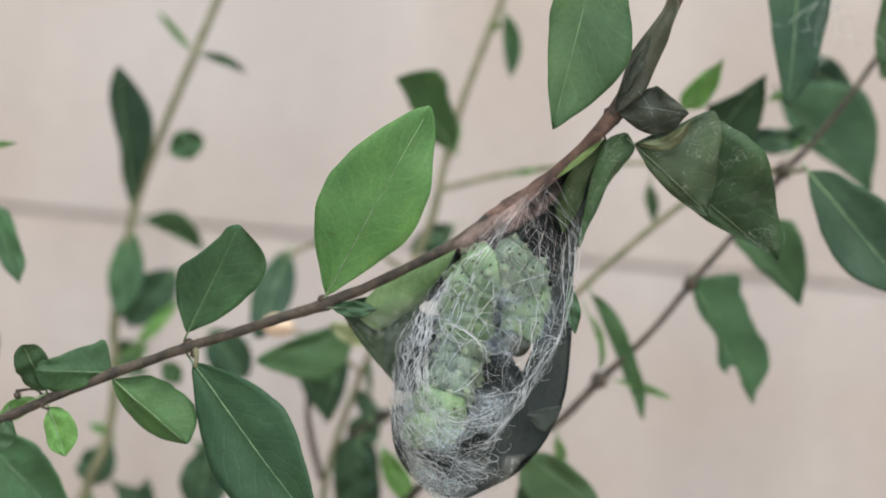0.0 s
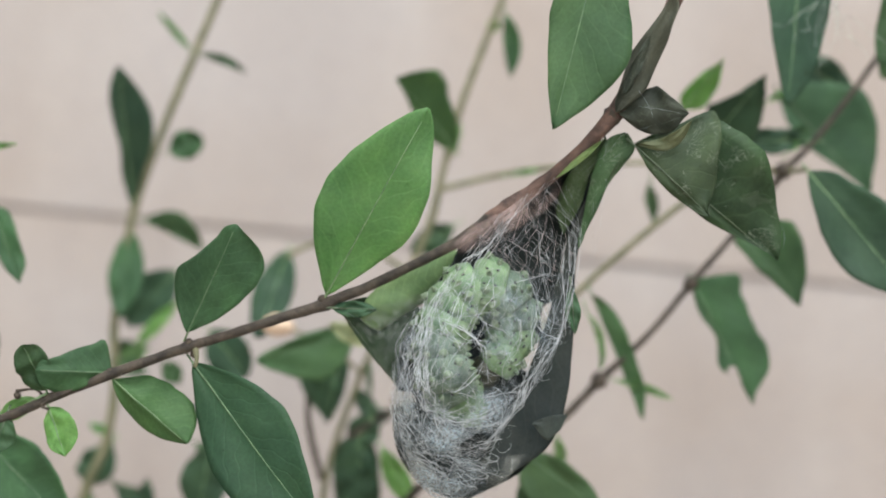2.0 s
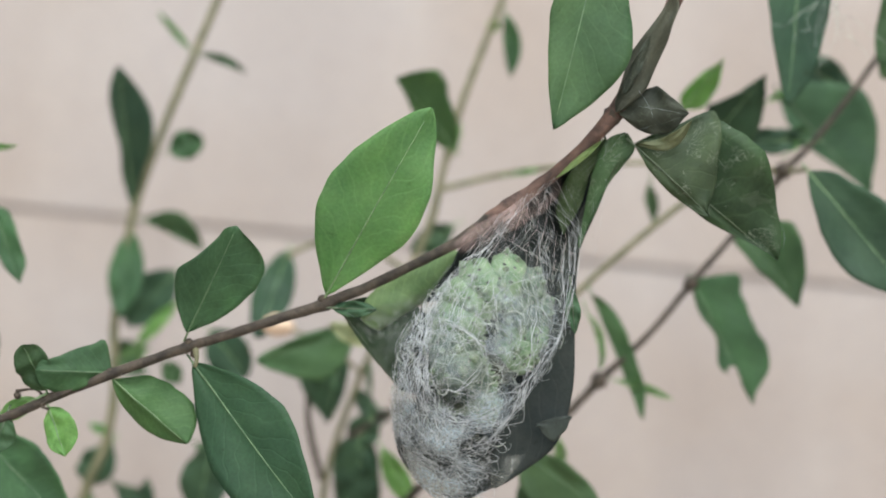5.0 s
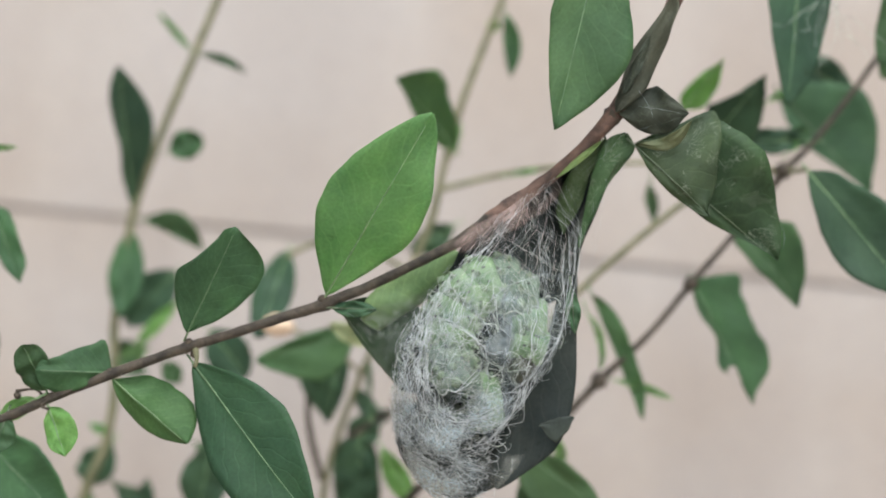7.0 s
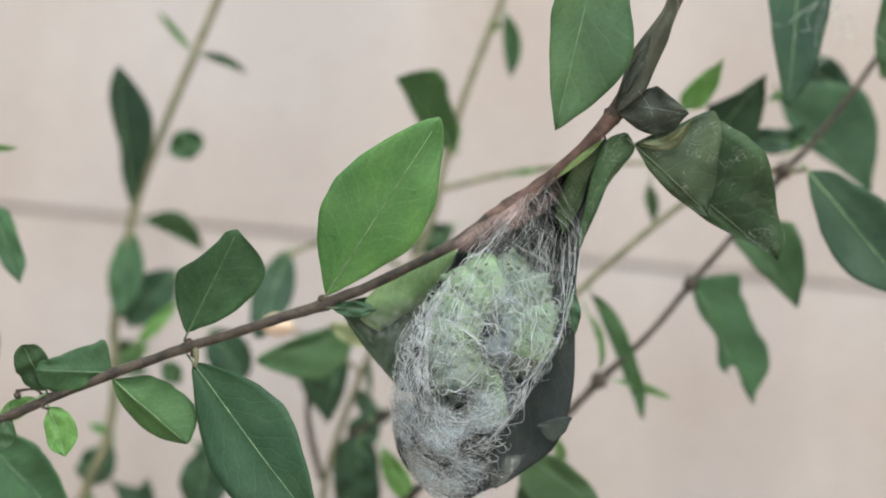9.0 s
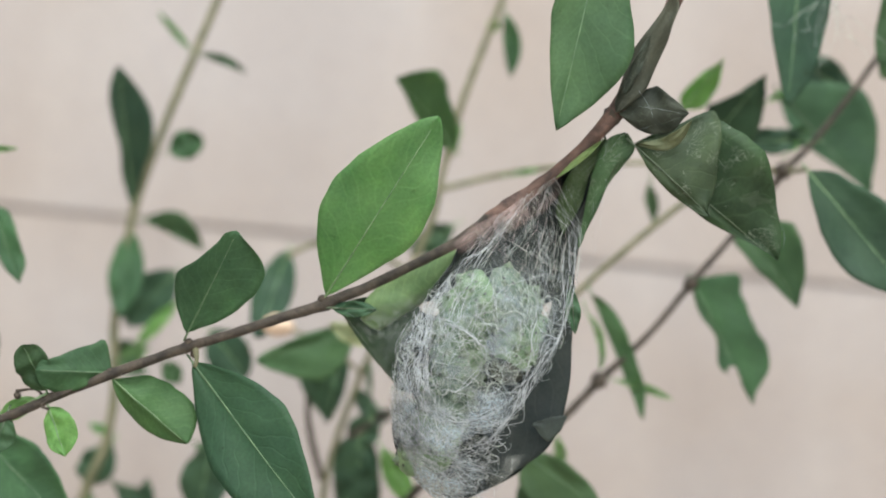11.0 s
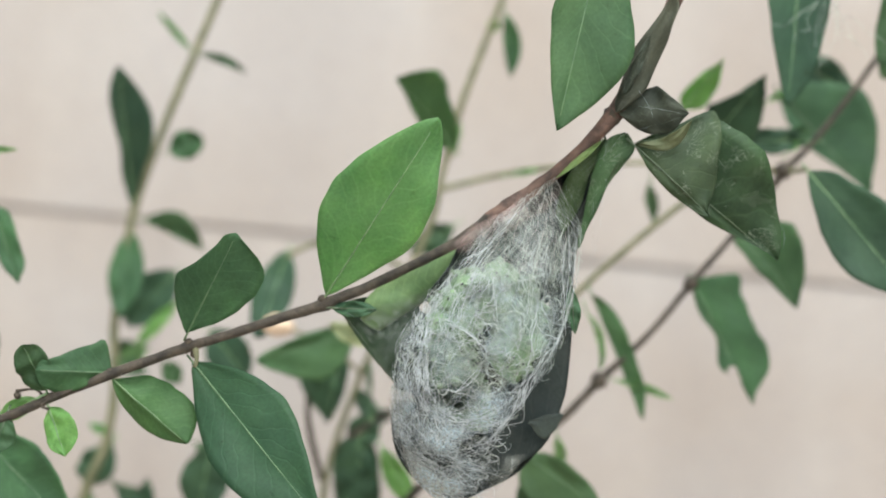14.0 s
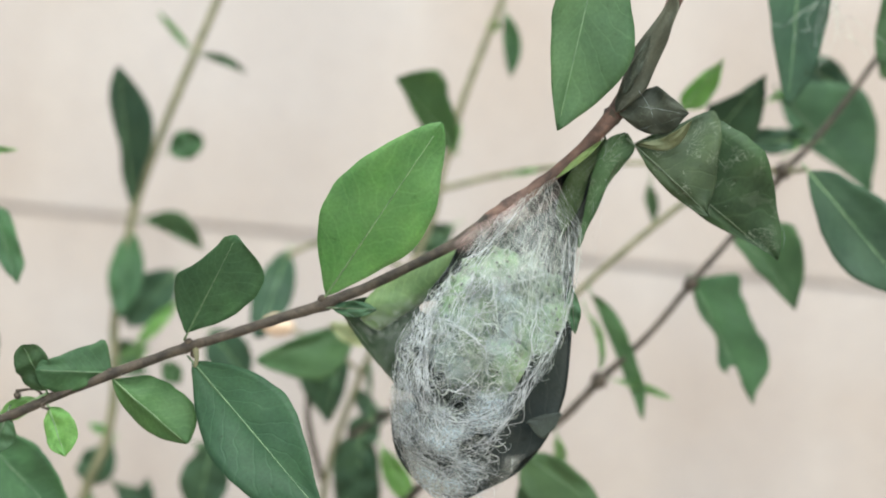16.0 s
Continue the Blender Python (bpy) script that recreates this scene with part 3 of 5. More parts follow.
# paler rim of the folded leaf, built as a separate strip
leaf(main_twig, (0.03657, -0.005, 0.32449), (0.04684, -0.009, 0.33017), 0.00146, 0.00146, "olive", rib=0, fold=-20, label="pale strip along the folded leaf's edge", bow=0.00225)
# pale rim between twig and leaf, added as a thin blade
leaf(main_twig, (0.03041, -0.002, 0.32523), (0.02133, -0.003, 0.31631), 0.00068, 0.00068, "pale", rib=0, fold=-10)

left_twig = thing("twig", (-0.088, 0.125, 0), "thin green upright twig with narrow leaves", "twig", "twigs before the wall")
stem(left_twig, [(-0.088, 0.125, 0, 0.0016), (-0.095, 0.12, 0.12, 0.0014), (-0.09295, 0.115, 0.19856, 0.00136), (-0.08852, 0.11, 0.22675, 0.00135), (-0.08445, 0.11, 0.23948, 0.00127), (-0.08318, 0.11, 0.25465, 0.00127), (-0.08487, 0.11, 0.27256, 0.0012), (-0.08342, 0.11, 0.29226, 0.0012), (-0.08231, 0.11, 0.30441, 0.0012), (-0.07675, 0.11, 0.32526, 0.00112), (-0.07038, 0.11, 0.34543, 0.00112), (-0.06575, 0.11, 0.36017, 0.00105), (-0.0618, 0.11, 0.3741, 0.0009)], "green_stem")
leaf(left_twig, (-0.07117, 0.11, 0.34581), (-0.08114, 0.11, 0.35571), 0.0012, 0.0012, "fresh", fold=30)
leaf(left_twig, (-0.06932, 0.11, 0.34538), (-0.05601, 0.11, 0.34152), 0.0015, 0.00135, "mature", fold=30, bow=-0.0009)
leaf(left_twig, (-0.08255, 0.11000, 0.30228), (-0.08846, 0.10000, 0.33967), (0.00075, 0.00227, 0.00195, 0.00289, 0.00309, 0.00171), (0.0012, 0.00341, 0.00712, 0.00804, 0.00522, 0.00202), "deep", fold=14)
leaf(left_twig, (-0.07466, 0.11, 0.31899), (-0.06603, 0.11, 0.32326), 0.00405, 0.00405, "mature", blunt=0.55)
leaf(left_twig, (-0.07979, 0.11000, 0.30013), (-0.06308, 0.11000, 0.29374), (0.0022, 0.00527, 0.00665, 0.00596, 0.00403, 0.00147), (0.0003, 0.0003, 0.0003, 0.0003, 0.0003, 0.0003), "mature", fold=20)
leaf(left_twig, (-0.08283, 0.11, 0.29714), (-0.08275, 0.105, 0.27416), 0.00507, 0.00447, "mature", blunt=0.65)
leaf(left_twig, (-0.07136, 0.12, 0.28726), (-0.08371, 0.12, 0.27149), 0.00612, 0.00643, "deep", blunt=0.65)
leaf(left_twig, (-0.06828, 0.11, 0.28015), (-0.07901, 0.11, 0.26634), 0.00195, 0.00195, "lime")
leaf(left_twig, (-0.08351, 0.11, 0.2614), (-0.07503, 0.11, 0.26717), 0.0024, 0.0024, "fresh")
leaf(left_twig, (-0.08433, 0.11, 0.26207), (-0.0748, 0.11, 0.25996), 0.00225, 0.00225, "mature")
leaf(left_twig, (-0.08235, 0.11000, 0.24119), (-0.08865, 0.11000, 0.22825), (0.00101, 0.00316, 0.00465, 0.00437, 0.00311, 0.00027), (0.00114, 0.00311, 0.00503, 0.00475, 0.00441, 0.0005), "deep", blunt=0.65, fold=6)
leaf(left_twig, (-0.08309, 0.11, 0.24262), (-0.08905, 0.11, 0.24507), 0.0012, 0.0015, "lime")
leaf(left_twig, (-0.08261, 0.11000, 0.23123), (-0.06790, 0.11000, 0.22374), (0.0003, 0.00057, 0.00191, 0.00247, 0.00127, 0.00042), (0.00065, 0.00238, 0.00376, 0.0036, 0.0026, 0.00087), "deep")
leaf(left_twig, (-0.07298, 0.11000, 0.22175), (-0.07207, 0.11000, 0.23283), (0.0003, 0.00329, 0.00294, 0.00219, 0.00102, 0.00019), (0.0003, 0.00337, 0.00289, 0.00242, 0.00106, 8e-05), "deep")
leaf(left_twig, (-0.08705, 0.11, 0.22719), (-0.09026, 0.11, 0.21334), 0.0039, 0.0039, "mature")
leaf(left_twig, (-0.08415, 0.11, 0.26811), (-0.07851, 0.12, 0.26198), 0.00273, 0.00242, "mature")

edge_twig = thing("twig", (-0.135, 0.08, 0), "twig with few small leaves standing before the wall", "twig", "twigs before the wall")
stem(edge_twig, [(-0.135, 0.08, 0, 0.0014), (-0.125, 0.06, 0.12, 0.0013), (-0.10493, 0.05, 0.21667, 0.00105), (-0.10544, 0.05, 0.24289, 0.00105), (-0.10725, 0.05, 0.26898, 0.00092), (-0.11036, 0.05, 0.29495, 0.00078), (-0.11351, 0.05, 0.31435, 0.00065)], "green_stem")
edge_leaf = leaf(edge_twig, (-0.10453, 0.05000, 0.30010), (-0.09541, 0.04500, 0.28294), (0.0025, 0.00336, 0.0036, 0.00332, 0.00268, 0.00086), (0.00098, 0.00258, 0.00279, 0.00255, 0.00168, 0.00049), "mature", blunt=0.7)
leaf(edge_twig, (-0.10653, 0.05, 0.28218), (-0.10058, 0.05, 0.2637), 0.00288, 0.00288, "dull")
shoot_leaf = leaf(edge_twig, (-0.11224, 0.05, 0.31211), (-0.09998, 0.05, 0.31432), 0.00092, 0.00078, "lime")
leaf(edge_twig, (-0.09823, 0.03, 0.25024), (-0.07387, 0.02, 0.23289), 0.0081, 0.00737, "mature", fold=14, blunt=0.7)
leaf(edge_twig, (-0.10116, 0.05, 0.23935), (-0.08834, 0.05, 0.22875), 0.00445, 0.00445, "dull")

middle_twig = thing("twig", (-0.02, 0.13, 0), "thin upright twig with many dark leaves near the wall", "twig", "twigs before the wall")
stem(middle_twig, [(-0.02, 0.13, 0, 0.0016), (-0.025, 0.12, 0.12, 0.0014), (-0.02499, 0.1, 0.21528, 0.00088), (-0.0249, 0.1, 0.23297, 0.00088), (-0.02322, 0.1, 0.24638, 0.00088), (-0.01801, 0.1, 0.26603, 0.00088), (-0.01045, 0.1, 0.28737, 0.00088), (-0.00407, 0.1, 0.30566, 0.00103), (-0.0018, 0.1, 0.3206, 0.00095), (0.00054, 0.1, 0.33482, 0.00095), (0.00434, 0.1, 0.34918, 0.00095), (0.0091, 0.1, 0.36584, 0.00088), (0.01194, 0.1, 0.37789, 0.00088)], "green_stem")
stem(middle_twig, [(-0.00233, 0.1, 0.31525, 0.00081), (0.01079, 0.1, 0.31988, 0.00081), (0.02323, 0.09, 0.32266, 0.00079), (0.03596, 0.09, 0.32516, 0.00072), (0.05022, 0.09, 0.3268, 0.00065)], "green_stem", "side_shoot")
stem(middle_twig, [(-0.00881, 0.1, 0.29342, 0.00073), (-0.02118, 0.1, 0.29962, 0.00073), (-0.03143, 0.1, 0.29894, 0.00073), (-0.03916, 0.1, 0.29497, 0.00073), (-0.0424, 0.1, 0.29025, 0.00059)], "green_stem", "side_shoot")
stem(middle_twig, [(-0.02337, 0.1, 0.2449, 0.00088), (-0.01528, 0.1, 0.25273, 0.00088), (-0.00278, 0.1, 0.26084, 0.00088)], "bark", "side_shoot")
stem(middle_twig, [(-0.02561, 0.1, 0.23732, 0.00088), (-0.03006, 0.1, 0.25016, 0.00088), (-0.03133, 0.1, 0.25888, 0.00073)], "bark", "side_shoot")
leaf(middle_twig, (0.00073, 0.09, 0.32587), (-0.01573, 0.08, 0.34121), (0.00213, 0.00355, 0.00312, 0.00213, 0.00085, 0.00043), (0.00255, 0.00482, 0.00681, 0.00922, 0.0088, 0.00426), "leafy", fold=8)
leaf(middle_twig, (0.01011, 0.1, 0.36298), (0.0132, 0.1, 0.34589), 0.00381, 0.00117, "mature", fold=20)
leaf(middle_twig, (0.00835, 0.1, 0.36134), (0.00701, 0.1, 0.3568), 0.00176, 0.00176, "fresh")
leaf(middle_twig, (0.00076, 0.1, 0.33558), (-0.00121, 0.1, 0.32213), 0.00205, 0.00205, "fresh")
leaf(middle_twig, (0.00262, 0.1, 0.30658), (-0.00852, 0.1, 0.29816), 0.00352, 0.00352, "deep")
leaf(middle_twig, (-0.03996, 0.1, 0.29563), (-0.04485, 0.09, 0.27284), 0.00522, 0.00522, "deep", blunt=0.65)
leaf(middle_twig, (-0.01954, 0.08, 0.27715), (-0.04275, 0.07, 0.26855), (0.00333, 0.00694, 0.00888, 0.00721, 0.00416, 0.00194), (0.00222, 0.00333, 0.00333, 0.00277, 0.00194, 0.00111), "dusty", blunt=0.65, fold=10)
leaf(middle_twig, (-0.02423, 0.10000, 0.26957), (-0.02625, 0.10000, 0.25200), (0.00297, 0.0034, 0.00346, 0.00291, 0.00201, 0.00118), (0.0021, 0.01082, 0.00896, 0.00639, 0.00304, 0.0003), "deep", blunt=0.65)
leaf(middle_twig, (-0.05818, 0.1, 0.27328), (-0.04739, 0.1, 0.26207), 0.00587, 0.00587, "deep", blunt=0.6)
leaf(middle_twig, (-0.01356, 0.1, 0.25643), (-0.01812, 0.1, 0.24539), 0.00411, 0.00469, "deep")
leaf(middle_twig, (-0.01529, 0.1, 0.24979), (-0.01864, 0.1, 0.22914), 0.00616, 0.00587, "deep", blunt=0.6)
leaf(middle_twig, (-0.01062, 0.08, 0.24981), (-0.00078, 0.08, 0.23524), 0.00281, 0.00337, "lime")
leaf(middle_twig, (-0.05372, 0.09, 0.24462), (-0.05567, 0.09, 0.22714), 0.00631, 0.00631, "deep", blunt=0.65)
leaf(middle_twig, (-0.05936, 0.1, 0.2437), (-0.05084, 0.1, 0.23935), 0.00235, 0.00235, "mature")
leaf(middle_twig, (-0.06939, 0.1, 0.26412), (-0.06446, 0.1, 0.25869), 0.00293, 0.00293, "mature")
leaf(middle_twig, (-0.04672, 0.1, 0.27363), (-0.04275, 0.1, 0.27843), 0.00205, 0.00205, "dull")
leaf(middle_twig, (0.05102, 0.09000, 0.32442), (0.05275, 0.09000, 0.31061), (0.00027, 0.00051, 0.00233, 0.00265, 0.00148, 0.00049), (0.00013, 0.00073, 0.00102, 0.00081, 0.00048, 0.0003), "mature", fold=24, bow=0.00115)
leaf(middle_twig, (0.0148, 0.09, 0.32028), (0.02391, 0.09, 0.32302), 0.00086, 0.00086, "lime")
leaf(middle_twig, (-0.01236, 0.1, 0.28425), (-0.01619, 0.1, 0.27799), 0.00293, 0.00293, "fresh")
stem(middle_twig, [(-0.01798, 0.1, 0.26574, 0.00059), (-0.02686, 0.09, 0.2731, 0.0005), (-0.03872, 0.09, 0.27659, 0.00043)], "green_stem", "side_shoot")
bm = bmesh.new()
bmesh.ops.create_icosphere(bm, subdivisions=3, radius=0.0036, matrix=Matrix.Diagonal((1.15, 0.8, 0.75, 1)))
for v in bm.verts:
    v.co *= 1 + 0.3 * noise.noise(v.co * 900)
for f in bm.faces:
    f.smooth = True
part("bud", bm, M["bud"], middle_twig, "orange withered bud", Vector((-0.03988, 0.09, 0.27663)) - middle_twig.location)
leaf(middle_twig, (-0.02353, 0.1, 0.26521), (-0.02765, 0.1, 0.25893), 0.00176, 0.00176, "dull", blunt=0.65)
leaf(middle_twig, (-0.01276, 0.1, 0.25415), (-0.01969, 0.1, 0.26204), 0.00235, 0.00235, "deep", blunt=0.65)
leaf(middle_twig, (-0.01676, 0.1, 0.25289), (-0.0086, 0.1, 0.2569), 0.00205, 0.00205, "deep", blunt=0.65)
leaf(middle_twig, (-0.01661, 0.1, 0.26999), (-0.01521, 0.1, 0.25981), 0.00088, 0.00088, "mature", blunt=0.65)
leaf(middle_twig, (-0.02176, 0.1, 0.24652), (-0.01141, 0.1, 0.23056), 0.00587, 0.00587, "deep", blunt=0.65)
leaf(middle_twig, (-0.01656, 0.1, 0.2507), (-0.01989, 0.1, 0.23609), 0.00499, 0.00499, "deep", blunt=0.65)
leaf(middle_twig, (-0.0154, 0.07, 0.27499), (-0.02588, 0.07, 0.27951), 0.00219, 0.00247, "cream")

right_twig = thing("twig", (0.0, 0.16, 0), "brown slanting twig with dark drooping and eaten leaves", "twig", "twigs before the wall")
stem(right_twig, [(0, 0.16, 0, 0.0016), (-0.01, 0.12, 0.13, 0.0014), (-0.01860, 0.090, 0.21624, 0.00108), (-0.00699, 0.085, 0.23221, 0.00108), (-0.00281, 0.080, 0.23731, 0.00108), (0.00101, 0.078, 0.24188, 0.00108), (0.01126, 0.076, 0.24884, 0.00108), (0.02435, 0.072, 0.25609, 0.00108), (0.03204, 0.07, 0.26116, 0.00099), (0.0407, 0.07, 0.27162, 0.00104), (0.05188, 0.07, 0.28438, 0.00080), (0.06096, 0.07, 0.29764, 0.00080), (0.06887, 0.07, 0.30871, 0.00072), (0.08033, 0.07, 0.32591, 0.00099), (0.08709, 0.07, 0.33454, 0.00072), (0.09431, 0.07, 0.34555, 0.00072), (0.1014, 0.07, 0.35793, 0.00072), (0.11064, 0.07, 0.37671, 0.00072)], "bark")
node_knob(right_twig, (0.0406, 0.069, 0.27168), 0.00205)
node_knob(right_twig, (0.06045, 0.069, 0.29719), 0.00178)
node_knob(right_twig, (0.08044, 0.069, 0.32698), 0.00205)
stem(right_twig, [(0.08029, 0.07, 0.32632, 0.00082), (0.07021, 0.08, 0.32651, 0.00084), (0.05713, 0.08, 0.31583, 0.00084), (0.04552, 0.08, 0.30444, 0.00084), (0.03464, 0.08, 0.29285, 0.00084), (0.02642, 0.08, 0.28291, 0.0007)], "green_stem", "side_shoot")
stem(right_twig, [(0.08029, 0.07, 0.32632, 0.00069), (0.08436, 0.06, 0.32694, 0.00054)], "green_stem", "petiole")
leaf(right_twig, (0.07416, 0.04000, 0.38016), (0.07454, 0.04000, 0.33946), (0.00325, 0.00766, 0.00733, 0.00624, 0.00468, 0.00228), (0.00257, 0.00823, 0.00682, 0.00514, 0.00295, 0.00146), "deep")
leaf(right_twig, (0.08018, 0.08500, 0.34734), (0.10432, 0.08000, 0.32339), (0.00612, 0.0128, 0.01517, 0.01273, 0.00742, 0.00231), (0.00168, 0.00423, 0.00392, 0.00218, 0.00102, 0.00047), "dull")
leaf(right_twig, (0.08037, 0.04000, 0.32528), (0.10483, 0.03000, 0.29829), (0.00383, 0.00634, 0.00869, 0.00789, 0.00521, 0.00173), (0.00237, 0.00572, 0.00811, 0.00859, 0.00538, 0.00144), "deep", blunt=0.7, fold=16)
leaf(right_twig, (0.09989, 0.08800, 0.34833), (0.08516, 0.08500, 0.35494), (0.00076, 0.00395, 0.00497, 0.00498, 0.00407, 0.00172), (0.00129, 0.00332, 0.00452, 0.00465, 0.00417, 0.00157), "deep")
drooping_leaf = leaf(right_twig, (0.06982, 0.07000, 0.31018), (0.08518, 0.06000, 0.29393), (0.0054, 0.01009, 0.00984, 0.00764, 0.0047, 0.00168), (0.00179, 0.0028, 0.0035, 0.00254, 0.00173, 0.00076), "mature", bow=-0.0019)
leaf(right_twig, (0.06092, 0.07000, 0.29805), (0.07728, 0.06400, 0.26969), (0.00993, 0.00941, 0.00872, 0.00912, 0.00713, 0.00156), (0.00117, 0.00189, 0.00087, 0.00318, 0.0003, 0.00031), "mature", fold=6, wave=0.0003, bites=((0.72, 0.025, 0.04), (0.78, 0.035, 0.045), (0.87, 0.08, 0.075), (0.96, 0.1, 0.1)), label="dark green leaf eaten into a forked tip")
leaf(right_twig, (0.03693, 0.07000, 0.29247), (0.05223, 0.07000, 0.26321), (0.00245, 0.00435, 0.00439, 0.00412, 0.0032, 0.00113), (8e-05, 0.0003, 3e-05, 0.0003, 0.00017, 0.00047), "dusty", fold=20, blunt=0.75)
leaf(right_twig, (0.03578, 0.07, 0.28865), (0.04078, 0.07, 0.27369), 0.00096, 0.00096, "fresh", bow=-0.00192)
leaf(right_twig, (0.04407, 0.07, 0.27235), (0.05914, 0.07, 0.26882), 0.0011, 0.0011, "fresh", bow=-0.00055)
leaf(right_twig, (0.05458, 0.07000, 0.33890), (0.06200, 0.06000, 0.35133), (0.0018, 0.00273, 0.00249, 0.00172, 0.00086, 0.00026), (0.00117, 0.00333, 0.00362, 0.00307, 0.00181, 0.0005), "lime", label="young lime green leaf")
leaf(right_twig, (0.06272, 0.07000, 0.33292), (0.07247, 0.06000, 0.34868), (0.0007, 0.00591, 0.00442, 0.00232, 0.00108, 0.00031), (0.00484, 0.00783, 0.00707, 0.00505, 0.00287, 0.00084), "deep")
leaf(right_twig, (0.08708, 0.07000, 0.33453), (0.07179, 0.07000, 0.33309), (0.00095, 0.00173, 0.0027, 0.00341, 0.00287, 0.00199), (0.00027, 0.00233, 0.00308, 0.00308, 0.00308, 0.00222), "deep")
leaf(right_twig, (0.07526, 0.07, 0.34306), (0.07976, 0.07, 0.34652), 0.0011, 0.0011, "fresh")
leaf(right_twig, (0.07945, 0.07, 0.33519), (0.08683, 0.07, 0.33727), 0.00165, 0.00165, "mature")
leaf(right_twig, (0.02336, 0.06000, 0.25351), (0.04322, 0.05000, 0.24289), (0.00189, 0.00389, 0.0044, 0.00375, 0.00251, 0.00074), (0.00417, 0.00778, 0.00842, 0.00632, 0.00346, 9e-05), "dusty", blunt=0.6)
leaf(right_twig, (0.03168, 0.07, 0.25768), (0.03389, 0.07, 0.24894), 0.00165, 0.00137, "fresh")
leaf(right_twig, (0.0251, 0.06, 0.24937), (0.0315, 0.06, 0.23854), 0.00589, 0.00589, "dull", blunt=0.6)
leaf(right_twig, (0.10067, 0.05000, 0.37136), (0.09650, 0.05000, 0.35154), (0.0009, 0.00282, 0.00508, 0.00518, 0.00428, 0.00364), (0.00261, 0.00422, 0.00387, 0.00328, 0.0024, 0.00108), "dull")
leaf(right_twig, (0.1055, 0.07, 0.35832), (0.10205, 0.07, 0.3511), 0.00329, 0.00274, "mature")
leaf(right_twig, (0.0812, 0.07, 0.33123), (0.08367, 0.07, 0.33422), 0.00082, 0.00082, "lime")

# ---- cocoon ----
cocoon = thing("silk_cocoon", (0.01176, 0, 0.28047), "half-spun whitish silk cocoon slung under a twig between leaves", "cocoon")
HUB = cocoon.location.copy()
# axis of the cocoon from top to bottom: x, z and half width, about its middle
SHAPE = [(0.01001, 0.03439, 0.00344), (0.00631, 0.02597, 0.00918), (0.00329, 0.01761, 0.01297), (0.00085, 0.00931, 0.01607), (-0.00091, -0.00008, 0.01882), (-0.00165, -0.00938, 0.01860), (-0.00261, -0.01869, 0.01630), (-0.00209, -0.02671, 0.01125), (-0.00172, -0.03302, 0.00459)]
ANCHORS = [(0.02150, -0.0012, 0.31686), (0.01560, -0.0012, 0.31251), (0.01079, -0.0012, 0.30860), (0.00653, -0.0012, 0.30510), (0.00177, -0.0012, 0.30074)]
ACROSS = Vector((0.9956, 0, 0.0941))
rng = random.Random(7)


def blend(rows, h):
    f = min(max(h, 0), 0.9999) * (len(rows) - 1)
    i = int(f)
    return [a + (b - a) * (f - i) for a, b in zip(rows[i], rows[i + 1])]


def skin(h, a, swell=1.0):
    """A point of the cocoon's front, h from its top to its bottom, a across it from -1 to 1."""
    x, z, w = blend(SHAPE, h)
    w *= swell * (1 + 0.05 * noise.noise(Vector((h * 6, a * 3, 4.2))))
    turn = a * math.pi / 2
    return Vector((x, 0, z)) + ACROSS * (w * math.sin(turn)) + Vector((0, -0.8 * w * math.cos(turn), 0))


def border(h):
    """Where the silk ends towards the dark leaf at the cocoon's side."""
    return sum(raw_border(h + 0.03 * k) for k in (-3, -2, -1, 0, 1, 2, 3)) / 7


def raw_border(h):
    rows = ((0, 0.95), (0.25, 0.85), (0.375, 0.70), (0.5, 0.47), (0.625, 0.31), (0.75, 0.19), (0.875, 0.14), (1, 0.35))
    for (h0, a0), (h1, a1) in zip(rows, rows[1:]):
        if h <= h1:
            return a0 + (a1 - a0) * (h - h0) / (h1 - h0)
    return 0.35


def threads(name, lines, mat, parent, label="", kind="stuff"):
    """Many silk threads in one mesh; lines: (points, radius), and for a thread that tapers the share left at its end."""
    verts, faces = [], []
    for pts, r, *ends in lines:
        first = len(verts)
        for i, p in enumerate(pts):
            way = (pts[min(i + 1, len(pts) - 1)] - pts[max(i - 1, 0)]).normalized()
            u = way.orthogonal().normalized()
            v = way.cross(u)
            swing = math.sin(math.pi * (i + 0.5) / len(pts))
            thick = r * (0.45 + 0.75 * swing)
            if ends:
                thick = r * (1 - (1 - ends[0]) * i / len(pts))
            thick *= 1 + 0.35 * noise.noise(p * 2600)
            p = p + 0.00011 * noise.noise_vector(p * 1900)
            for k in range(3):
                c = 2.0944 * k
                verts.append(p + thick * (math.cos(c) * u + math.sin(c) * v))
        for i in range(len(pts) - 1):
            for k in range(3):
                a, b = first + 3 * i + k, first + 3 * i + (k + 1) % 3
                faces.append((a, b, b + 3, a + 3))
    mesh = bpy.data.meshes.new(name)
    mesh.from_pydata(verts, [], faces)
    mesh.polygons.foreach_set("use_smooth", [True] * len(faces))
    mesh.materials.append(M[mat])
    ob = new(name, mesh)
    ob.parent = parent
    return tagged(ob, label, kind=kind)


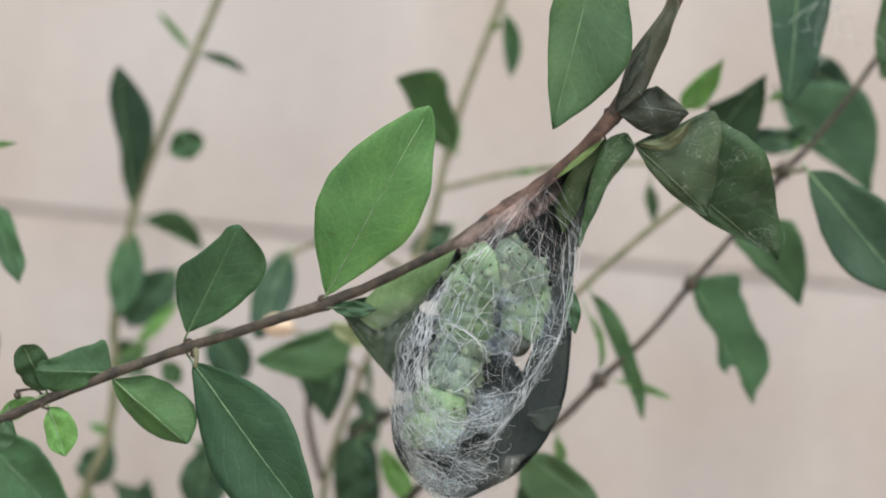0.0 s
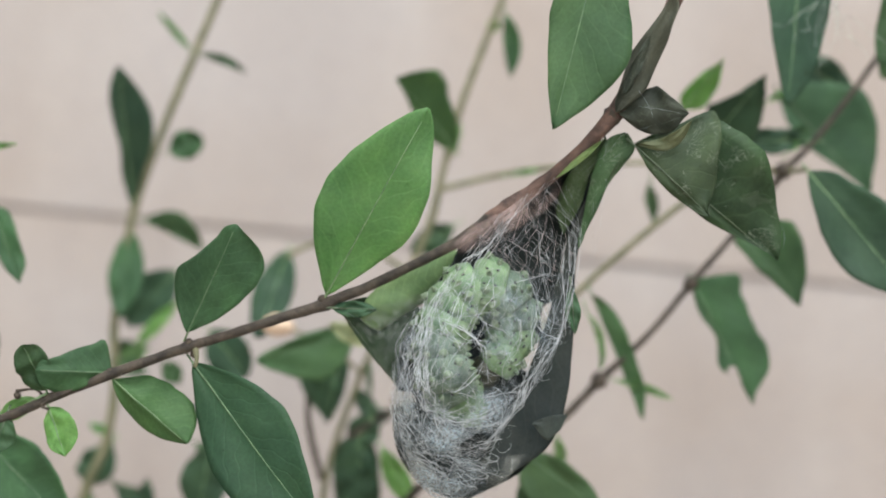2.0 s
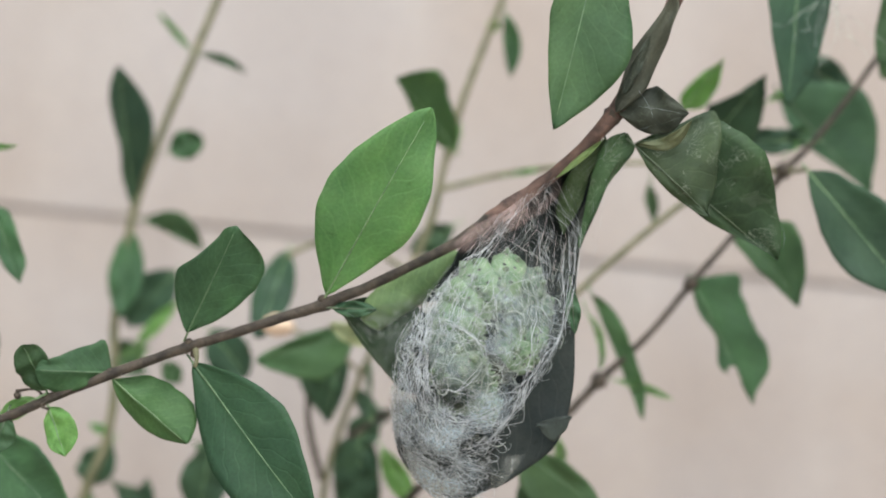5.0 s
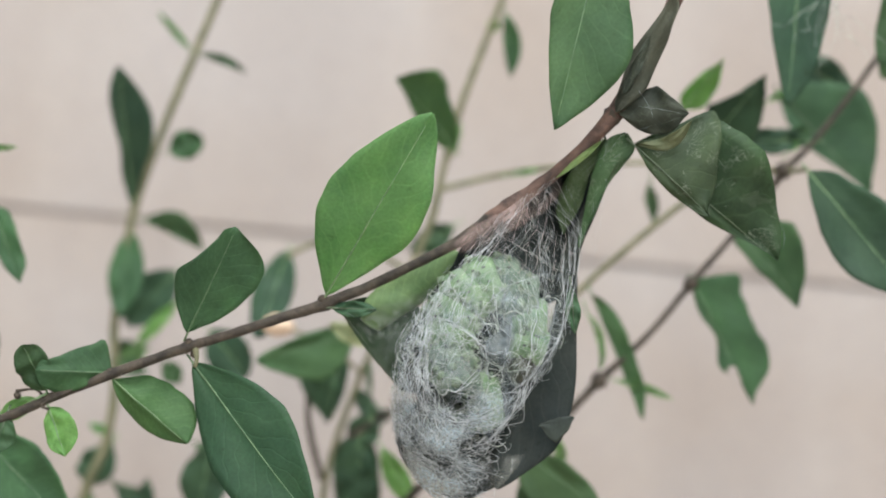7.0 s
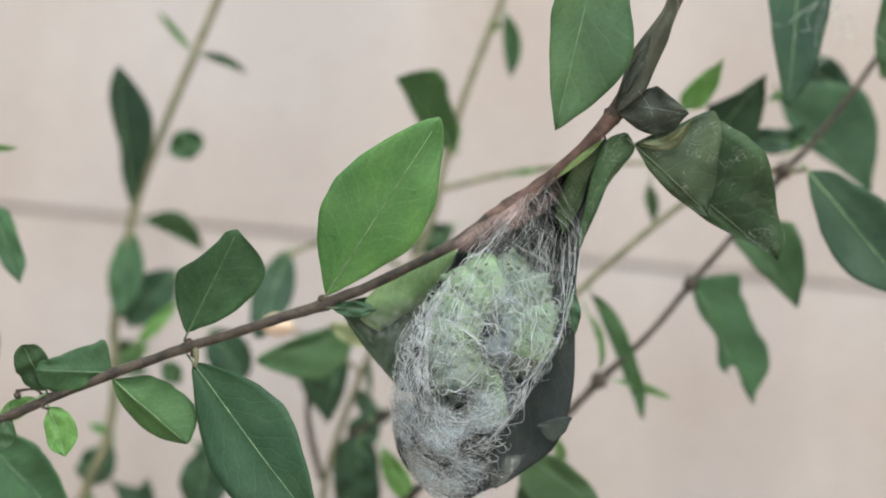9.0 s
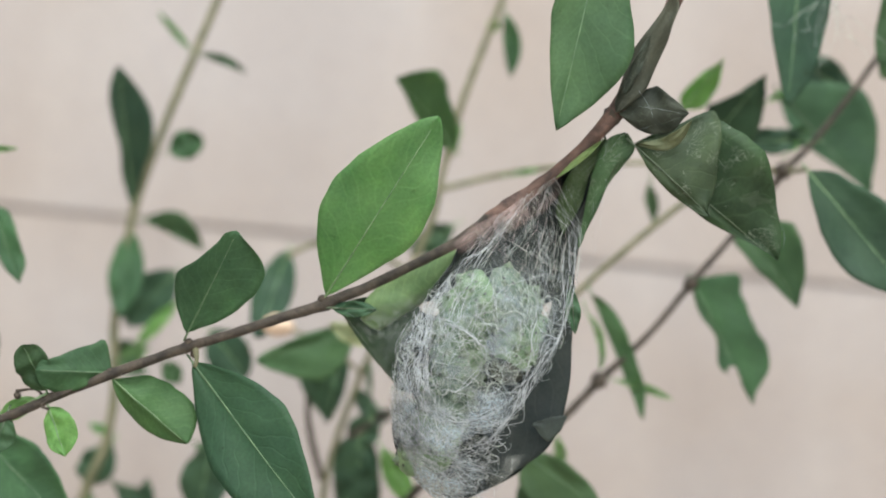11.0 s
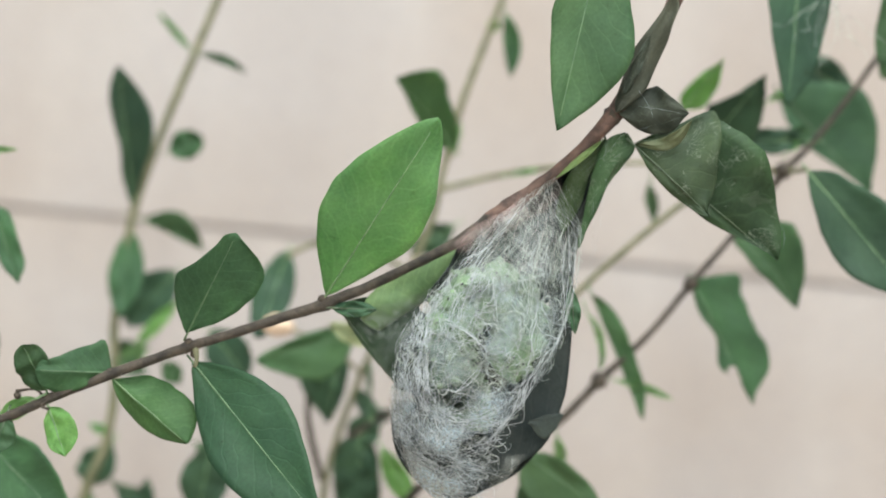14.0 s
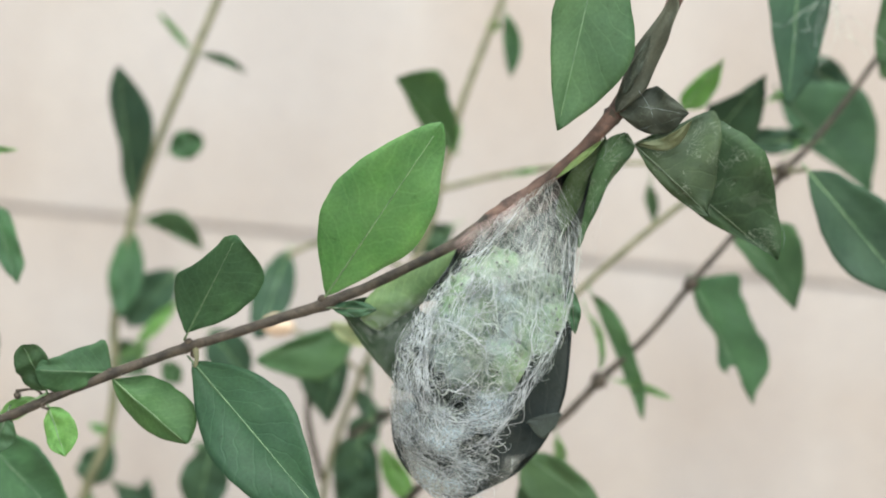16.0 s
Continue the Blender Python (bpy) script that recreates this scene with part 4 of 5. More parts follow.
def wander(h, a, steps, swell, step=0.0009, curl=1.0, lean=None):
    """A thread laid in curves over the cocoon's front."""
    way = rng.uniform(0, 6.28) if lean is None else lean
    turn, pts, drift = 0.0, [], rng.uniform(-0.06, 0.06) * curl
    for _ in range(steps):
        pts.append(skin(h, a, swell) + Vector((0, rng.uniform(-0.00012, 0.00012), 0)))
        turn = 0.75 * turn + rng.gauss(0, 0.17) * curl
        way += turn + drift
        w = max(blend(SHAPE, h)[2], 0.004)
        h += math.sin(way) * step / 0.068
        a += math.cos(way) * step / (w * 1.35)
        if not (0.05 < h < 0.985 and -0.99 < a < border(h) + 0.03):
            break
    return pts


def web(count, low, high, swell, thick, steps=(14, 46), left=-0.97, right=0.0, lean=None):
    lines = []
    while len(lines) < count:
        h = rng.uniform(low, high)
        start0 = rng.uniform(left, border(h) - right)
        if noise.noise(Vector((h * 7, start0 * 4, swell * 40))) < rng.uniform(-0.35, 0.25):
            continue
        start = start0
        way = None if lean is None or rng.random() < 0.4 else lean + rng.gauss(0, 0.4)
        pts = wander(h, start, rng.randint(*steps), swell * rng.uniform(0.965, 1.02), curl=0.5, lean=way)
        if len(pts) > 5:
            r = thick * rng.uniform(0.45, 1.0)
            lines.append((pts, r))
            if rng.random() < 0.35:
                # strands that run along the first and part from it at their ends
                for _ in range(rng.randint(1, 3)):
                    fan, tail = rng.uniform(-0.0014, 0.0014), rng.uniform(-0.0014, 0.0014)
                    along = (pts[-1] - pts[0]).normalized()
                    side = along.cross(Vector((0, 1, 0)))
                    n = len(pts) - 1
                    lines.append(([p + side * ((fan if k < n / 2 else tail) * (2 * k / n - 1) ** 2) for k, p in enumerate(pts)], r * 0.7))
    return lines


def slung(count, low, high, spot, spread, thick, reach=(0.4, 0.9)):
    """Threads drawn from the twig down over the cocoon."""
    lines = []
    for _ in range(count):
        f = rng.uniform(low, high)
        top = Vector(blend([tuple(p) for p in ANCHORS], f)) - HUB
        a = rng.gauss(spot, spread)
        a = min(max(a, -0.93), 0.93)
        end = rng.uniform(*reach)
        h0 = 0.10 + 0.24 * f
        wob = rng.uniform(0, 9)
        pts = [top, (top * 0.55 + skin(h0, a) * 0.45) + Vector((0, -0.0008, 0))]
        for k in range(12):
            h = h0 + (end - h0) * k / 11
            wide = a + 0.16 * noise.noise(Vector((h * 6, wob, 0))) + 0.05 * noise.noise(Vector((h * 22, wob, 3)))
            pts.append(skin(h, min(wide, border(h) - 0.03 + 0.05 * noise.noise(Vector((h * 9, wob, 7)))), 1.01))
        lines.append((glide(pts, 3), thick * rng.uniform(0.6, 1.2)))
    return lines


def hem(count, thick):
    """Threads gathered along the border of the silk."""
    lines = []
    for _ in range(count):
        h0, h1, off, wob = rng.uniform(0.12, 0.45), rng.uniform(0.55, 0.86), rng.gauss(0, 0.04), rng.uniform(0, 9)
        pts = []
        for k in range(34):
            h = h0 + (h1 - h0) * k / 33
            pts.append(skin(h, border(h) + off + 0.05 * noise.noise(Vector((h * 8, wob, 0))), 1.0))
        lines.append((pts, thick * rng.uniform(0.5, 1.2)))
    return lines


def onto(x, z, swell=1.0):
    """The point of the cocoon's front over x, z."""
    h = 0.0
    for k in range(len(SHAPE) - 1):
        if z <= SHAPE[k][1]:
            f = (SHAPE[k][1] - z) / (SHAPE[k][1] - SHAPE[k + 1][1])
            h = (k + min(f, 1.0)) / (len(SHAPE) - 1)
    mid, _, wide = blend(SHAPE, h)
    side = min(max((x - mid) / (wide * swell), -0.985), 0.985)
    return Vector((mid + side * wide * swell, -0.8 * wide * swell * math.sqrt(1 - side * side), z))


def within(x, z):
    """Whether x, z lies on the silk, short of its border."""
    h = min(max((SHAPE[0][1] - z) / (SHAPE[0][1] - SHAPE[-1][1]), 0), 1)
    mid, _, wide = blend(SHAPE, h)
    side = (x - mid) / wide
    return -0.97 < side < math.sin(border(h) * math.pi / 2) + 0.02


def strand(points, count, spread, thick):
    """A bundle of threads that part and meet again along a line over the cocoon's front."""
    lines = []
    for n in range(count):
        lead = glide([Vector((x, 0, z)) for x, z in points], 10)
        first = rng.randint(0, len(lead) // 4) if n else 0
        last = len(lead) - (rng.randint(0, len(lead) // 4) if n else 0)
        seed, pts = rng.uniform(0, 50), []
        for i in range(first, last):
            way = (lead[min(i + 1, len(lead) - 1)] - lead[max(i - 1, 0)]).normalized()
            off = 2.4 * spread * (noise.noise(Vector((i * 0.06, seed, 0))) + 0.35 * noise.noise(Vector((i * 0.25, seed, 5))))
            p = lead[i] + Vector((-way.z, 0, way.x)) * off
            pts.append(onto(p.x, p.z, 1.0 + 0.02 * noise.noise(Vector((i * 0.1, seed, 9)))))
        lines.append((pts, thick * rng.choice((0.5, 0.7, 1.0, 1.4))))
        if rng.random() < 0.6 and len(pts) > 12:
            # a side thread that leaves the bundle
            k = rng.randint(3, len(pts) - 6)
            way, turn, p, limb = (pts[k + 1] - pts[k]), rng.choice((-1, 1)) * rng.uniform(0.25, 0.6), pts[k].copy(), []
            ang = math.atan2(way.z, way.x)
            for m in range(rng.randint(6, 16)):
                limb.append(onto(p.x, p.z))
                ang += turn * 0.3 * math.exp(-m / 3) + rng.gauss(0, 0.06)
                p += Vector((math.cos(ang), 0, math.sin(ang))) * 0.0006
            lines.append((limb, thick * 0.45))
    return lines


def rootlets(count, low, high, thick, left=-0.97, right=1.0, seed=1, swell=1.0, reach=26):
    """Threads that fork like roots, upright at the cocoon's side and slanting over its middle, ever thinner."""
    pick, lines = random.Random(seed), []

    def grow(p, ang, r, steps, depth):
        pts, bend = [], pick.gauss(0, 0.02)
        for m in range(steps):
            pts.append(onto(p.x, p.z, swell))
            bend = 0.85 * bend + pick.gauss(0, 0.07)
            ang += bend
            p = p + Vector((math.cos(ang), 0, math.sin(ang))) * 0.00052
            if not within(p.x, p.z):
                break
            if depth and m > 2 and pick.random() < 0.16:
                grow(p, ang + pick.choice((-1, 1)) * pick.uniform(0.35, 0.8), r * pick.uniform(0.45, 0.75), int(steps * pick.uniform(0.3, 0.7)), depth - 1)
        if len(pts) > 3:
            lines.append((pts, r, 0.35))

    for _ in range(count):
        h = pick.uniform(low, high)
        a = pick.uniform(left, min(border(h), right))
        p = skin(h, a, swell)
        ang = 1.57 if a < -0.3 else 0.75 if h > 0.5 else 2.2
        ang += pick.gauss(0, 0.45) + pick.choice((0, math.pi))
        grow(Vector((p.x, 0, p.z)), ang, thick * pick.choice((0.6, 0.8, 1.0, 1.3)), pick.randint(reach // 2, reach), 2)
    return lines


def cells(count, low, high, swell, thick, left=-0.97, right=1.0, whole=0.75, stretch=1.0, seed=1, gap=0.0012):
    """Silk drawn into rounded meshes: each mesh a loop of thread, fused with its neighbours where they touch."""
    pick, knots, tries = random.Random(seed), [], 0
    while len(knots) < count and tries < count * 40:
        tries += 1
        h = pick.uniform(low, high)
        a = pick.uniform(left, min(border(h), right))
        p = skin(h, a, swell)
        q = Vector((p.x, p.z * stretch))
        near = gap * (1.0 + 0.8 * noise.noise(Vector((h * 5, a * 3, seed))))
        if all((q - o).length > near for o in knots):
            knots.append(q)
    lines = []
    for c in knots:
        ring = [c + Vector((math.cos(k * 0.7854), math.sin(k * 0.7854))) * 0.0026 for k in range(8)]
        for o in sorted(knots, key=lambda o: (o - c).length)[1:15]:
            mid, way, kept = (o + c) / 2, o - c, []
            for p, q in zip(ring, ring[1:] + ring[:1]):
                d0, d1 = (p - mid).dot(way), (q - mid).dot(way)
                if d0 <= 0:
                    kept.append(p)
                if d0 * d1 < 0:
                    kept.append(p.lerp(q, d0 / (d0 - d1)))
            ring = kept
            if len(ring) < 3:
                break
        if len(ring) < 3 or pick.random() > whole:
            continue
        shrink = pick.uniform(0.02, 0.12)
        ring = [p.lerp(c, shrink) for p in ring]
        for _ in range(3):
            ring = [p.lerp(q, f) for p, q in zip(ring, ring[1:] + ring[:1]) for f in (0.25, 0.75)]
        start, share = pick.randint(0, len(ring) - 1), pick.choice((0.3, 0.4, 0.5, 0.65, 0.8))
        loop = [ring[(start + k) % len(ring)] for k in range(int(len(ring) * share) + 1)]
        pts = []
        for p in loop:
            j = Vector((noise.noise(Vector((p.x * 600, p.y * 600, seed))), noise.noise(Vector((p.x * 600, p.y * 600, seed + 9))))) * 0.00035
            pts.append(onto(p.x + j.x, p.y / stretch + j.y, swell))
        lines.append((pts[::2] + pts[-1:], thick * pick.choice((0.4, 0.55, 0.75, 1.0, 1.5))))
    return lines


BUNDLES = (
    ([(-0.0084, 0.0166), (-0.0109, 0.0114), (-0.0132, 0.0062), (-0.0142, -0.0006), (-0.0143, -0.0073), (-0.0123, -0.0121), (-0.0085, -0.0139), (-0.0035, -0.0140)], 9, 0.001, 0.000072),
    ([(-0.0119, 0.0107), (-0.0133, 0.0039), (-0.0132, -0.0027), (-0.0120, -0.0082), (-0.0098, -0.0113)], 6, 0.0006, 0.000080),
    ([(-0.0132, 0.0062), (-0.0165, 0.0003), (-0.0174, -0.0053), (-0.0158, -0.0107), (-0.0129, -0.0138)], 9, 0.0016, 0.000048),
    ([(-0.0103, 0.0051), (-0.0057, 0.0038), (-0.0027, 0.0014), (-0.0016, -0.0011)], 3, 0.0004, 0.000096),
    ([(-0.0016, -0.0011), (-0.0033, -0.0040), (-0.0063, -0.0074), (-0.0084, -0.0084)], 2, 0.0004, 0.000072),
    ([(-0.0027, 0.0014), (0.0007, 0.0003), (0.0034, 0.0019)], 2, 0.0004, 0.000048),
    ([(-0.0057, 0.0038), (-0.0038, 0.0068), (0.0000, 0.0080)], 1, 0.0004, 0.000064),
    ([(0.0133, 0.0087), (0.0110, 0.0029), (0.0083, -0.0029), (0.0060, -0.0081), (0.0036, -0.0123), (0.0007, -0.0170), (-0.0009, -0.0204), (-0.0013, -0.0249)], 7, 0.0008, 0.000056),
    ([(-0.0109, -0.0123), (-0.0057, -0.0137), (-0.0004, -0.0115), (0.0059, -0.0070)], 3, 0.0007, 0.000056),
    ([(-0.0091, -0.0135), (-0.0034, -0.0154), (0.0020, -0.0133), (0.0055, -0.0093)], 3, 0.0008, 0.000048),
    ([(0.0073, 0.0271), (0.0071, 0.0214), (0.0092, 0.0148), (0.0121, 0.0083), (0.0133, 0.0039)], 2, 0.0004, 0.000072),
    ([(0.0123, 0.0288), (0.0127, 0.0208), (0.0141, 0.0130), (0.0138, 0.0072)], 5, 0.0007, 0.000048),
    ([(0.0053, 0.0168), (0.0073, 0.0126), (0.0083, 0.0082), (0.0078, 0.0015), (0.0060, -0.0031), (0.0043, -0.0077)], 3, 0.0007, 0.000048),
    ([(0.0011, 0.0253), (-0.0035, 0.0215), (-0.0075, 0.0167), (-0.0103, 0.0114), (-0.0122, 0.0074)], 6, 0.0009, 0.000048),
    ([(-0.0129, -0.0205), (-0.0072, -0.0216), (-0.0015, -0.0230), (0.0029, -0.0229)], 3, 0.0008, 0.000056),
    ([(-0.0171, -0.0164), (-0.0151, -0.0207), (-0.0103, -0.0247), (-0.0045, -0.0266)], 6, 0.0012, 0.000048),
    ([(0.0026, 0.0099), (0.0042, 0.0045), (0.0031, -0.0012), (0.0025, -0.0068)], 2, 0.0006, 0.000056),
    ([(-0.0196, -0.0107), (-0.0178, -0.0174), (-0.0147, -0.0240), (-0.0100, -0.0281)], 5, 0.0009, 0.000048),
)
laid = []
for row in BUNDLES:
    laid += strand(*row)
threads("silk_tangle", laid, "silk", cocoon, "bundled whitish silk threads that part and meet")
threads("rooting_web", rootlets(34, 0.36, 0.72, 0.00008, -0.95, -0.25, 11) + rootlets(22, 0.36, 0.72, 0.00007, -0.3, 1.0, 12)
        + rootlets(48, 0.66, 0.97, 0.00007, seed=13), "silk", cocoon, "whitish silk threads forking like roots")
threads("outer_web", web(8, 0.28, 0.72, 1.0, 0.00005, lean=1.9) + web(10, 0.66, 0.97, 0.99, 0.00005), "silk", cocoon, "tangled whitish silk threads")
threads("net", cells(40, 0.34, 0.74, 1.0, 0.00004, whole=0.6, seed=3, gap=0.0018) + cells(120, 0.66, 0.985, 0.995, 0.00005, whole=0.8, stretch=1.25, seed=4, gap=0.0014)
        + cells(40, 0.38, 0.72, 0.995, 0.00005, left=-0.93, right=-0.4, stretch=0.55, seed=5, gap=0.0014), "silk", cocoon, "irregular net of silk threads")
threads("fine_web", web(30, 0.28, 0.97, 0.98, 0.000022, (14, 40)) + cells(110, 0.26, 0.98, 0.985, 0.000024, seed=8, gap=0.0014)
        + rootlets(60, 0.30, 0.97, 0.00003, seed=21, swell=0.985), "faint_silk", cocoon)
threads("slung_threads", slung(8, 0.05, 0.95, -0.40, 0.10, 0.00004, (0.5, 0.8)) + slung(7, 0, 0.25, 0.68, 0.10, 0.000032)
        + slung(20, 0, 0.8, 0.2, 0.45, 0.000022, (0.25, 0.6)) + slung(16, 0, 0.85, 0.15, 0.4, 0.00003, (0.2, 0.36)) + hem(5, 0.000026), "silk", cocoon, "long silk threads drawn down from the twig")
guys = []
for top, low in ((((0.03165, -0.001, 0.3192), (0.02914, -0.002, 0.29255)), ((0.02944, -0.001, 0.3121), (0.02941, -0.002, 0.29945)), ((0.03626, -0.002, 0.32395), (0.02912, -0.002, 0.30975)), ((0.06771, -0.001, 0.31112), (0.06848, -0.001, 0.30659)), ((-0.02002, -0.002, 0.28618), (-0.00892, -0.004, 0.28103)), ((0.03398, -0.004, 0.32659), (0.04577, -0.008, 0.33105)), ((0.03607, -0.005, 0.33218), (0.04439, -0.008, 0.33137)), ((0.02758, -0.002, 0.31878), (0.03375, -0.004, 0.32657)), ((0.03003, -0.002, 0.31958), (0.03035, -0.003, 0.32494)), ((0.03239, -0.003, 0.32147), (0.03603, -0.003, 0.32525)), ((0.036, -0.005, 0.33535), (0.03985, -0.007, 0.32819)), ((0.02329, -0.003, 0.31489), (0.02744, -0.003, 0.30728)))):
    top, low = Vector(top) - HUB, Vector(low) - HUB
    guys.append(([top.lerp(low, k / 10) + Vector((0.0006 * math.sin(k * 0.31), 0, 0)) for k in range(11)], 0.000017))
threads("guy_threads", guys, "faint_silk", cocoon, "single threads stretched beside the cocoon")
threads("rosy_threads", slung(26, 0.1, 0.85, -0.1, 0.35, 0.00002, (0.14, 0.24)), "rosy_silk", cocoon, "thin rosy silk over the bark")


def sheet(name, rows, mat, parent, label=""):
    """A thin sheet of silk through rows of points."""
    bm = bmesh.new()
    uv = bm.loops.layers.uv.new("UVMap")
    grid = [[bm.verts.new(p) for p in row] for row in rows]
    high, wide = len(rows) - 1, len(rows[0]) - 1
    for i in range(high):
        for j in range(wide):
            corners = ((i, j), (i, j + 1), (i + 1, j + 1), (i + 1, j))
            f = bm.faces.new([grid[a][b] for a, b in corners])
            f.smooth = True
            for loop, (a, b) in zip(f.loops, corners):
                loop[uv].uv = (a / high, b / wide)
    return part(name, bm, M[mat], parent, label)


def gauze(name, parent, swell, low, high, left, right=None, mat="veil"):
    """A thin gauze over part of the cocoon's front."""
    rows = []
    for i in range(41):
        h = low + (high - low) * i / 40
        end = border(h) if right is None else right
        rows.append([skin(h, left + (end - left) * j / 30, swell)
                     + Vector((0, 0.0006 * noise.noise(Vector((h * 30, j * 0.4, 1))), 0)) for j in range(31)])
    return sheet(name, rows, mat, parent)


gauze("gauze", cocoon, 0.97, 0.25, 0.99, -0.98)
gauze("gauze", cocoon, 0.985, 0.58, 0.995, -0.98, None, "cell_veil")
# rosy strip of loosened bark and silk below the twig
upper = glide([(0.02197, -0.0008, 0.31830), (0.01659, -0.0008, 0.31434), (0.01231, -0.0008, 0.31094), (0.00749, -0.0008, 0.30715), (0.00379, -0.0008, 0.30369), (0.00012, -0.0008, 0.29990)], 5)
lower = glide([(0.02365, -0.0030, 0.31470), (0.02011, -0.0030, 0.30979), (0.01556, -0.0030, 0.30593), (0.01092, -0.0030, 0.30298), (0.00690, -0.0030, 0.30077), (0.00200, -0.0030, 0.29824)], 5)
rows = [[a.lerp(b, j / 8) - HUB + Vector((0, -0.0008 * math.sin(math.pi * j / 8) + 0.0005 * noise.noise(a * 300 + Vector((0, j, 0))), 0)) for j in range(9)]
        for a, b in zip(upper, lower)]
sheet("bark_strip", rows, "rosy_veil", cocoon, "rosy strip of loose bark and silk")
# gauze stretched from the twig to the cocoon's side, over the rolled leaf
rows = []
for i in range(17):
    f = i / 16
    outer = Vector((-0.0192, -0.001, 0.28542)).lerp(Vector((-0.00776, -0.001, 0.27017)), f) - HUB + Vector((0, 0, -0.0012 * math.sin(math.pi * f)))
    inner = skin(0.30 + 0.28 * f, -0.72, 1.0)
    rows.append([outer.lerp(inner, j / 10) for j in range(11)])
sheet("side_gauze", rows, "thin_veil", cocoon, "thin gauze over the rolled leaf")
# clear film past the leaf's lower border
upper = glide([(-0.00871, -0.0010, 0.27055), (-0.00772, -0.0010, 0.26489), (-0.00610, -0.0010, 0.25872), (-0.00324, -0.0010, 0.25405), (0.00093, -0.0010, 0.25122)], 5)
lower = glide([(-0.00197, -0.0060, 0.27045), (-0.00154, -0.0060, 0.26595), (-0.00068, -0.0060, 0.26037), (0.00198, -0.0060, 0.25631), (0.00507, -0.0060, 0.25354)], 5)
rows = [[a.lerp(b, j / 8) - HUB for j in range(9)] for a, b in zip(upper, lower)]
sheet("edge_film", rows, "edge_veil", cocoon, "clear film of silk at the border")
upper = glide([(0.01084, -0.0060, 0.25964), (0.01081, -0.0060, 0.25522), (0.01055, -0.0060, 0.25077)], 6)
lower = glide([(0.02109, -0.0030, 0.26072), (0.01833, -0.0030, 0.25611), (0.01404, -0.0030, 0.25068)], 6)
rows = [[a.lerp(b, j / 8) - HUB for j in range(9)] for a, b in zip(upper, lower)]
sheet("edge_film", rows, "edge_veil", cocoon, "pale film of silk at the lower end")
# inner silk layers, kept out of the camera's view until each slides forward
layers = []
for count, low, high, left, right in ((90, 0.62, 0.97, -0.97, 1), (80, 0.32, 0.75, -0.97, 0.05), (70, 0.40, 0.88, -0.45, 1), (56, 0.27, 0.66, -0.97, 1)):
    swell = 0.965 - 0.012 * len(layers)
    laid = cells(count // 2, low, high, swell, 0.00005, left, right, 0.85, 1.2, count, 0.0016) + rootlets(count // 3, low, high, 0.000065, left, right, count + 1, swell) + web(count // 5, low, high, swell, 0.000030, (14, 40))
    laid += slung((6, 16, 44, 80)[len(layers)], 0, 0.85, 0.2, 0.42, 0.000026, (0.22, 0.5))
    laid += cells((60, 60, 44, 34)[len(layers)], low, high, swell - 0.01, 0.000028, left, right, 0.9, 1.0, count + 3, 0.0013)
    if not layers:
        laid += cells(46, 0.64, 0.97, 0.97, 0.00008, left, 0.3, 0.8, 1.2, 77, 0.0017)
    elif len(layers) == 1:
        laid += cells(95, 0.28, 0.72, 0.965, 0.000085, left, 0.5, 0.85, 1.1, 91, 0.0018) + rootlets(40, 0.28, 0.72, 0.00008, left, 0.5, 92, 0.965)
    layer = threads("silk_layer", laid, "silk" if not layers else "fine_silk", cocoon, "inner silk layer that slides forward into view")
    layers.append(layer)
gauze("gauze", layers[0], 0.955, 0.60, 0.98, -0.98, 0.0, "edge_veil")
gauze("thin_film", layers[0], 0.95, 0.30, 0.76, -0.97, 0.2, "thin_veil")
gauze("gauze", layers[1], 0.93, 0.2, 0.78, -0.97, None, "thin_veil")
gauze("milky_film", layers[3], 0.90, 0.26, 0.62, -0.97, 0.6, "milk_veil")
# pale gauze that closes the cocoon's neck at last
rows = []
for i in range(25):
    f = i / 24 * 0.8
    top = Vector(blend([tuple(p) for p in ANCHORS], f)) - HUB + Vector((0, -0.0010, -0.0004))
    low = skin(0.26 + 0.14 * f, 0.85 - 1.7 * f, 0.99)
    rows.append([top.lerp(low, j / 8) + Vector((0, 0.0005 * math.sin(j * 0.39), 0)) for j in range(9)])
sheet("neck_gauze", rows, "neck_veil", layers[3], "pale gauze below the bark")

# ---- caterpillar ----
caterpillar = thing("caterpillar", HUB, "plump pale green caterpillar with fleshy warts inside the cocoon", "caterpillar")
GIRTH = 0.0058


